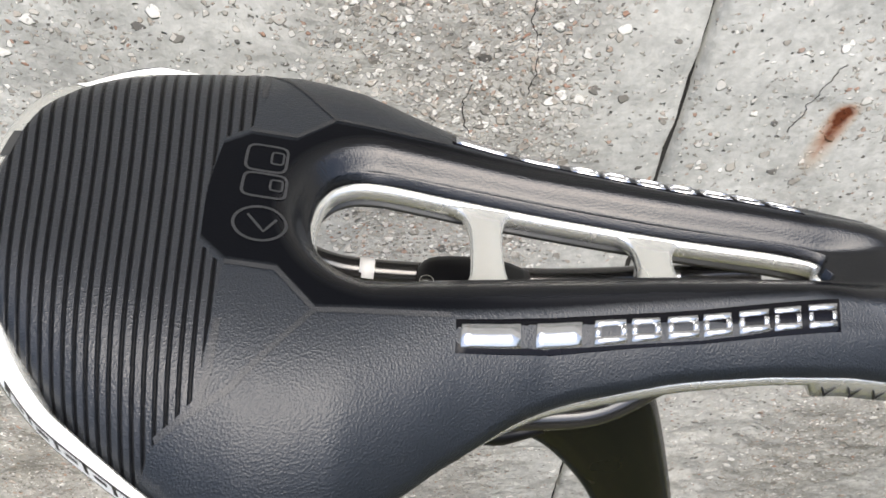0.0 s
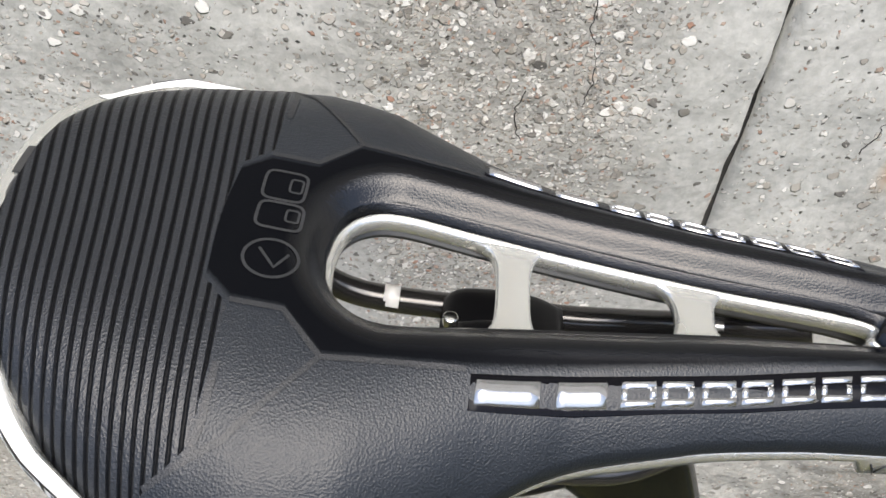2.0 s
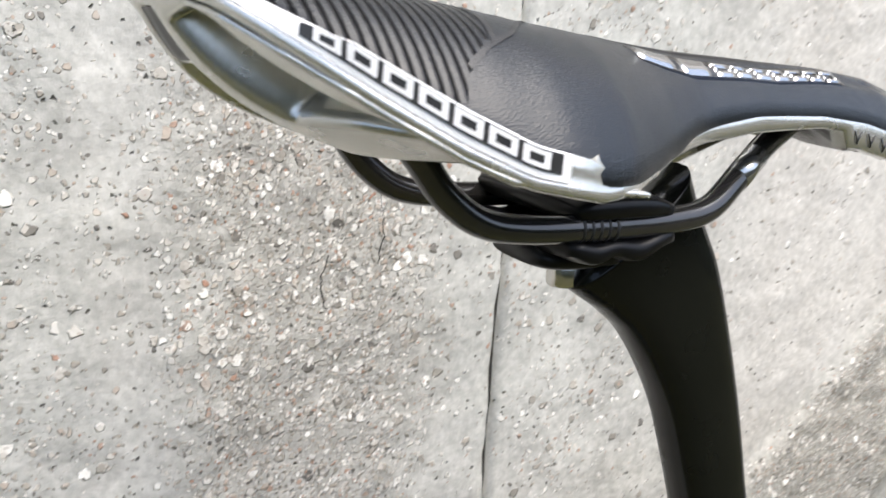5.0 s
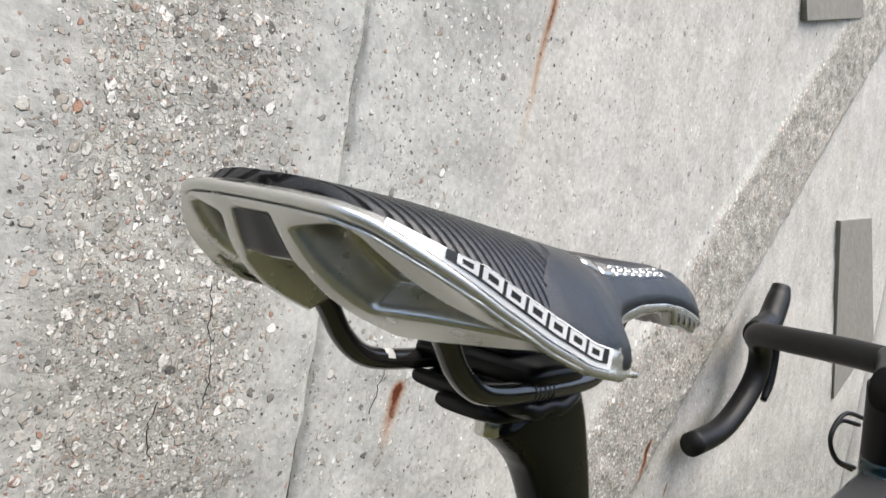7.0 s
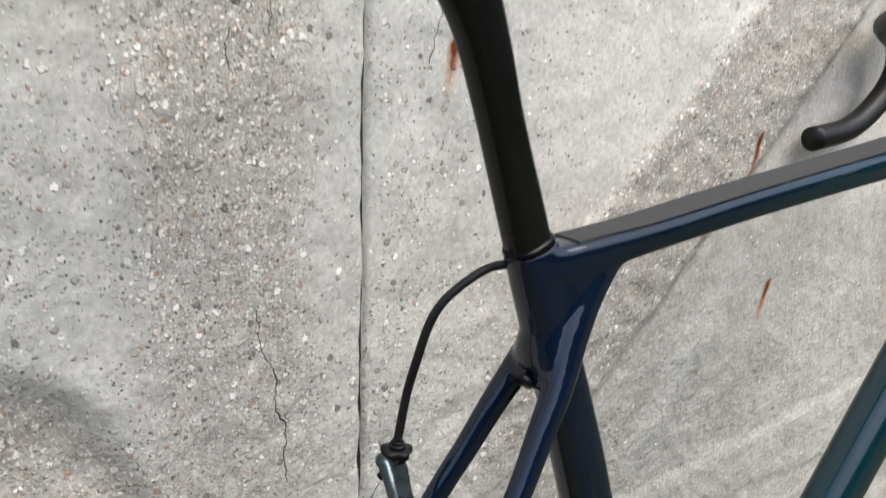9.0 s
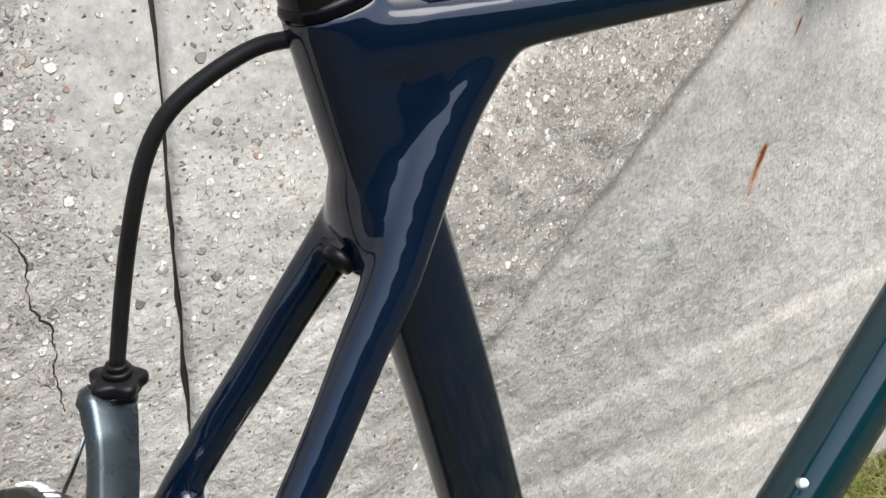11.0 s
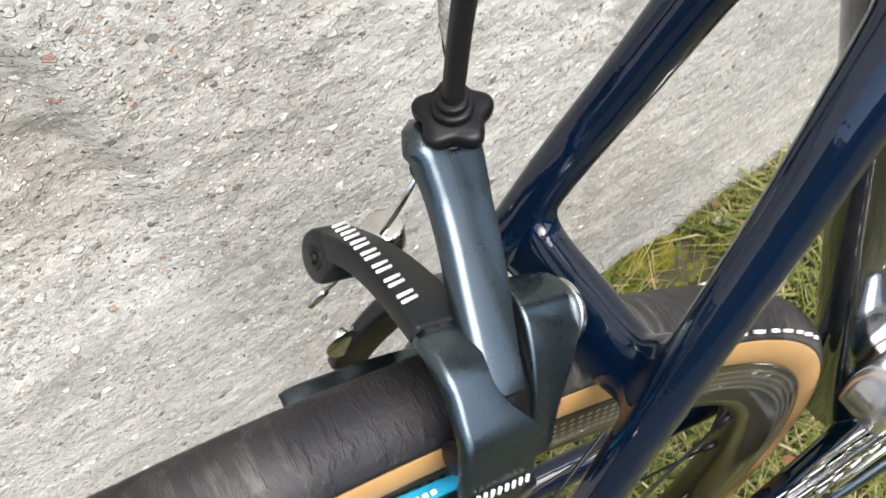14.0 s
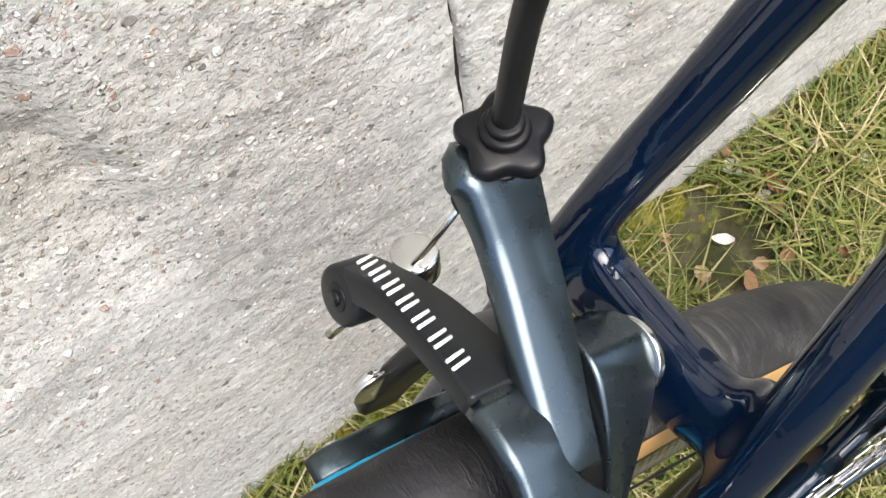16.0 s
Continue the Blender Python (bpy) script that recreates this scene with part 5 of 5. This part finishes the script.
def chainring(r, teeth, y, w):
    bm = bmesh.new()
    prof = []
    for k in range(teeth * 4):
        a = 2 * math.pi * k / (teeth * 4)
        q = r + (0.0028 if k % 4 in (1, 2) else -0.0014)
        prof.append((0.415 + q * math.cos(a), 0.285 + q * math.sin(a)))
    inner = [(0.415 + (r - 0.016) * math.cos(2 * math.pi * k / (teeth * 4)), 0.285 + (r - 0.016) * math.sin(2 * math.pi * k / (teeth * 4))) for k in range(teeth * 4)]
    v = [[bm.verts.new((x, yy, z)) for x, z in loop] for loop, yy in ((prof, y - w), (prof, y + w), (inner, y + w), (inner, y - w))]
    n = len(prof)
    for a, b in zip(v, v[1:] + v[:1]):
        for i in range(n):
            bm.faces.new((a[i], a[(i + 1) % n], b[(i + 1) % n], b[i]))
    return bm


crankset = part("crankset", sweep(bmesh.new(), [(0.415, -0.062, 0.285, 0.020, 0.008), (0.455, -0.066, 0.255, 0.014, 0.008), (0.52, -0.072, 0.205, 0.012, 0.007), (0.555, -0.074, 0.178, 0.013, 0.007)], 5, 24, power=3), CALIPER, bicycle, "grey crank arm and chainrings")
part("chainring", chainring(0.1035, 50, -0.0470, 0.0014), STEEL, crankset, "toothed outer chainring", )
part("chainring", chainring(0.0700, 34, -0.0395, 0.0012), STEEL, crankset, "toothed inner chainring")
for k in range(4):
    a = radians(25 + 90 * k + (10 if k % 2 else 0))
    part("spider_arm", sweep(bmesh.new(), [(0.415, -0.052, 0.285, 0.016, 0.005), (0.415 + 0.05 * math.cos(a), -0.051, 0.285 + 0.05 * math.sin(a), 0.013, 0.004), (0.415 + 0.094 * math.cos(a), -0.0495, 0.285 + 0.094 * math.sin(a), 0.009, 0.003)], 4, 16, power=3), CALIPER, crankset)
CH0, CH1 = Vector((0.425, -0.0455, 0.3885)), Vector((0.004, -0.0440, 0.3720))
links = 33
d = (CH1 - CH0) / links
chain_part = part("chain", rod([tuple(CH0), tuple(CH1)], 0.0016, 1, 8), STEEL, bicycle, "steel bicycle chain")
for k in range(links):
    p, q = CH0 + d * k, CH0 + d * (k + 1)
    w = 0.0032 if k % 2 else 0.0022
    for s in (-1, 1):
        bm = sweep(bmesh.new(), [(p.x, p.y + s * w, p.z, 0.0040, 0.0005), ((p.x + q.x) / 2, p.y + s * w, (p.z + q.z) / 2, 0.0030, 0.0005), (q.x, q.y + s * w, q.z, 0.0040, 0.0005)], 2, 8)
        part("chain_plate", bm, STEEL, chain_part)
part("freewheel", revolve([(0.046, -0.047), (0.046, -0.043), (0.040, -0.043), (0.040, -0.038), (0.034, -0.038), (0.034, -0.033), (0.012, -0.033), (0.012, -0.047)], 64), STEEL, rear_wheel, "steel sprocket cassette")

# ---- front end ----
column = part("steerer_column", sweep(bmesh.new(), [(0.712, 0, 0.858, 0.024, 0.023), (0.695, 0, 0.905, 0.023, 0.022), (0.682, 0, 0.945, 0.023, 0.022)], 5, 28), BLACK, bicycle, "black headset spacers")
part("stem", sweep(bmesh.new(), [(0.660, -0.004, 0.942, 0.019, 0.019), (0.700, 0.004, 0.950, 0.018, 0.017), (0.745, 0.016, 0.956, 0.018, 0.018)], 5, 24, power=2.8), BLACK, bicycle, "black alloy stem")
BAR = [(0.735, -0.10, 0.955), (0.745, 0.0, 0.957), (0.775, 0.06, 0.957), (0.825, 0.13, 0.953), (0.872, 0.178, 0.949), (0.908, 0.198, 0.942), (0.945, 0.204, 0.928), (0.958, 0.207, 0.900), (0.945, 0.210, 0.870), (0.912, 0.212, 0.843), (0.875, 0.213, 0.828), (0.815, 0.214, 0.820)]
handlebar = part("handlebar", rod(BAR, 0.0135, 6, 20), HOUSING, bicycle, "black taped drop handlebar touching the wall")
part("brake_hood", sweep(bmesh.new(), [(0.902, 0.198, 0.946, 0.015, 0.014), (0.930, 0.202, 0.948, 0.019, 0.016), (0.965, 0.206, 0.958, 0.017, 0.015), (0.990, 0.209, 0.985, 0.017, 0.014), (0.997, 0.210, 1.003, 0.012, 0.011)], 6, 24), HOUSING, handlebar, "black rubber brake hood")
part("brake_lever", sweep(bmesh.new(), [(0.985, 0.208, 0.965, 0.008, 0.007), (1.002, 0.206, 0.925, 0.008, 0.006), (0.998, 0.204, 0.885, 0.007, 0.006), (0.985, 0.203, 0.862, 0.004, 0.004)], 6, 16), BLACK, handlebar, "black brake lever")
part("front_cable", rod([(0.824, 0.049, 0.893), (0.774, 0.057, 0.900), (0.746, 0.059, 0.881), (0.756, 0.053, 0.860), (0.792, 0.045, 0.850)], 0.0021, 8, 12), HOUSING, bicycle, "looped black cable housing")
part("front_cable", rod([(0.824, 0.055, 0.886), (0.786, 0.063, 0.890), (0.764, 0.063, 0.874), (0.772, 0.057, 0.856), (0.800, 0.049, 0.846)], 0.0021, 8, 12), HOUSING, bicycle, "looped black cable housing")
# bottle bolt on the down tube, rubber plug between the stays, top tube stripe
for c in ((0.5105, -0.0135, 0.5465), (0.4640, -0.0135, 0.4900)):
    part("bottle_bolt", disc(bmesh.new(), c, (-0.55, -0.60, 0.50), 0.0036, 0.005, 24, 0.0012), STEEL, bicycle, "steel bottle cage bolt")
part("plug", disc(bmesh.new(), (0.2160, 0.001, 0.7325), (-0.75, -0.1, -0.55), 0.0056, 0.0036, 28, 0.0012), BLACK, bicycle, "black rubber cable plug")

PANEL = speckled("matt_black_panel", (0.022, 0.022, 0.023), (0.032, 0.032, 0.033), 80, 0.6, spec=0.25)
rows = [(0.238, 0.8013, 0.0095, 0.0102), (0.262, 0.8035, 0.0098, 0.0098), (0.30, 0.8085, 0.0088, 0.0110), (0.40, 0.8220, 0.0093, 0.0122), (0.55, 0.8395, 0.0108, 0.0132), (0.685, 0.8553, 0.0128, 0.0150)]
bm = bmesh.new()
ring_loft(bm, [[(x - 0.0015, -w, z + h), (x - 0.0015, w, z + h), (x - 0.0015, w * 0.96, z + h + 0.0009), (x - 0.0015, -w * 0.96, z + h + 0.0009)] for x, z, h, w in catmull(rows, 6)])
part("top_panel", bm, PANEL, bicycle, "matt black strip along the top tube", smooth=False)

# brand marks on the tyre, as plain bars
for k in range(7):
    a = radians(47.5 - 2.5 * k)
    r = 0.3325
    c, s = math.cos(a), math.sin(a)
    m = Matrix(((c, -s, 0, r * c), (0, 0, -1, -0.0104), (s, c, 0, 0.336 + r * s), (0, 0, 0, 1)))
    bm = bmesh.new()
    for q in ((-0.0030, -0.0016), (0.0006, 0.0030)) if k % 2 else ((-0.0030, -0.0006), (0.0014, 0.0028)):
        box(bm, (q[0], -0.0028, -0.0003), (q[1], 0.0026, 0.0009), 0, m @ Matrix.Rotation(radians(-42), 4, "Y"))
    part("tyre_mark", bm, WHITE, rear_wheel)
# pale dots woven into the brake track, by the stretch that shows
bm = bmesh.new()
for row in range(4):
    for k in range(230):
        a = radians(-10 + 0.66 * k + (0.33 if row % 2 else 0))
        r = 0.3040 + 0.0030 * row
        c, s = math.cos(a), math.sin(a)
        y = -0.01345 + (r - 0.3025) / 0.0135 * 0.0004
        pts = [(0.0011, 0), (0.0006, 0.0009), (-0.0006, 0.0009), (-0.0011, 0), (-0.0006, -0.0009), (0.0006, -0.0009)]
        bm.faces.new([bm.verts.new(((r + p * 0.9) * c - q * s, y, 0.336 + (r + p * 0.9) * s + q * c)) for p, q in pts])
tagged(part("track_dots", bm, DOT, rear_wheel, "pale dots on the brake track"), kind="stuff")

# ---- grass and litter ----
def blade_mesh(count, seed, x0, x1, y0, y1):
    rnd = random.Random(seed)
    verts, faces = [], []
    for _ in range(count):
        x, y = rnd.uniform(x0, x1), rnd.uniform(y0, y1)
        if noise.noise((x * 5, y * 5, seed)) < -0.25:
            continue
        z = ground_z(x, y)
        h = rnd.uniform(0.015, 0.06) * (1.2 + noise.noise((x * 7, y * 7, 3)))
        w = rnd.uniform(0.0008, 0.0018)
        a = rnd.uniform(0, 2 * math.pi)
        lean = rnd.uniform(0.3, 1.5) * h
        dx, dy = math.cos(a), math.sin(a)
        b = len(verts)
        for t, k in ((0, 1.0), (0.5, 0.8), (1.0, 0.1)):
            px, py, pz = x + dx * lean * t * t, y + dy * lean * t * t, z - 0.003 + h * (t - 0.35 * t * t)
            verts += [(px - dy * w * k, py + dx * w * k, pz), (px + dy * w * k, py - dx * w * k, pz)]
        faces += [(b, b + 1, b + 3, b + 2), (b + 2, b + 3, b + 5, b + 4)]
    return verts, faces


def leafy(name, ramp_stops, rough=0.6):
    n = Net(mat(name, rough=rough, spec=0.25))
    g = n.node("ShaderNodeNewGeometry")
    return n.out(n.ramp(g.outputs["Random Per Island"], ramp_stops), None, None)


GRASS = leafy("grass_blades", [(0.0, (0.050, 0.075, 0.010)), (0.40, (0.085, 0.105, 0.016)), (0.65, (0.135, 0.132, 0.030)), (0.85, (0.20, 0.17, 0.065)), (1.0, (0.30, 0.25, 0.14))])
LITTER = leafy("dry_leaves", [(0.0, (0.14, 0.055, 0.025)), (0.4, (0.20, 0.10, 0.055)), (0.60, (0.30, 0.20, 0.13)), (0.72, (0.46, 0.43, 0.39)), (1.0, (0.58, 0.56, 0.53))], 0.75)
for seed, n, x0, x1, y0, y1 in ((1, 24000, 0.2, 1.7, -0.25, 0.24), (2, 9000, -0.4, 0.9, -0.7, -0.05), (3, 6000, -0.3, 0.3, -0.1, 0.24)):
    v, f = blade_mesh(n, seed, x0, x1, y0, y1)
    me = bpy.data.meshes.new("grass")
    me.from_pydata(v, [], f)
    me.materials.append(GRASS)
    tagged(new("grass", me), "short patchy grass, green and straw coloured", "grass", kind="stuff")
rnd = random.Random(7)
bm = bmesh.new()
for _ in range(420):
    x, y = rnd.uniform(0.0, 1.6), rnd.uniform(-0.5, 0.225)
    z = ground_z(x, y) + rnd.uniform(0.004, 0.022)
    L, w = rnd.uniform(0.010, 0.026), rnd.uniform(0.005, 0.011)
    m = Matrix.Translation((x, y, z)) @ Euler((rnd.uniform(-0.6, 0.6), rnd.uniform(-0.6, 0.6), rnd.uniform(0, 6.3))).to_matrix().to_4x4()
    rows = []
    for k in range(6):
        t = k / 5
        ww = w * math.sin(math.pi * (0.08 + 0.84 * t)) * (0.85 + 0.3 * rnd.random())
        rows.append([bm.verts.new(m @ Vector((L * (t - 0.5), q * ww, 0.004 * q * q + 0.006 * (t - 0.5) ** 2))) for q in (-1, 0, 1)])
    for a, b in zip(rows, rows[1:]):
        for i in range(2):
            bm.faces.new((a[i], a[i + 1], b[i + 1], b[i]))
tagged(part("fallen_leaves", bm, LITTER), "dry brown fallen leaves lying in the grass", "leaves", kind="stuff")

# moss creeping along the foot of the wall
def moss_strip(x0, x1, y0, y1, step):
    verts, faces = [], []
    nx, ny = int((x1 - x0) / step), int((y1 - y0) / step)
    for j in range(ny + 1):
        for i in range(nx + 1):
            x, y = x0 + (x1 - x0) * i / nx, y0 + (y1 - y0) * j / ny
            near = min(max((y - y0) / (y1 - y0), 0), 1)
            lump = 0.022 * near ** 1.5 * (0.55 + field(x, y, 14, 4)) + 0.006 * abs(field(x, y, 70, 6)) + 0.004 * abs(field(x, y, 190, 2))
            verts.append((x, y, ground_z(x, y) - 0.006 + max(lump, -0.004)))
    for j in range(ny):
        for i in range(nx):
            b = j * (nx + 1) + i
            faces.append((b, b + 1, b + nx + 2, b + nx + 1))
    return verts, faces


def moss_mat():
    n = Net(mat("moss", rough=0.95, spec=0.1))
    p = n.coord()
    col = n.ramp(n.noise(p, 45, 5, 0.7), [(0.32, (0.030, 0.034, 0.008)), (0.48, (0.105, 0.105, 0.014)), (0.60, (0.20, 0.175, 0.022)), (0.72, (0.26, 0.20, 0.07))])
    return n.out(col, None, n.bump(n.noise(p, 380, 4, 0.7), 1.0, 0.004))


v, f = moss_strip(-0.30, 1.75, 0.150, 0.238, 0.005)
me = bpy.data.meshes.new("moss")
me.from_pydata(v, [], f)
me.materials.append(moss_mat())
for q in me.polygons:
    q.use_smooth = True
tagged(new("moss", me), "yellow-green moss along the foot of the wall", "moss", kind="stuff")

# unseen hedges, added behind and beside the camera to darken low reflections
HEDGE = speckled("hedge_green", (0.02, 0.028, 0.012), (0.05, 0.06, 0.025), 3, 0.9, bump=0.8, bump_scale=12, dist=0.05)
for name, lo, hi in (("unseen_hedge_south", (-7, -6.2, -0.1), (8, -5.4, 2.3)), ("unseen_hedge_west", (-7, -5.4, -0.1), (-6.2, 0.2, 2.4)), ("unseen_hedge_east", (8, -5.4, -0.1), (8.8, 0.2, 2.4))):
    bm = box(bmesh.new(), lo, hi, 0.2)
    bmesh.ops.subdivide_edges(bm, edges=bm.edges[:], cuts=6, use_grid_fill=True)
    for v in bm.verts:
        v.co += Vector((noise.noise(v.co * 1.3), noise.noise(v.co * 1.3 + Vector((9, 0, 0))), noise.noise(v.co * 1.3 + Vector((0, 9, 0))))) * 0.25
    tagged(part(name, bm, HEDGE), "unseen dark green hedge added to shape reflections and light", "hedge", kind="structure")
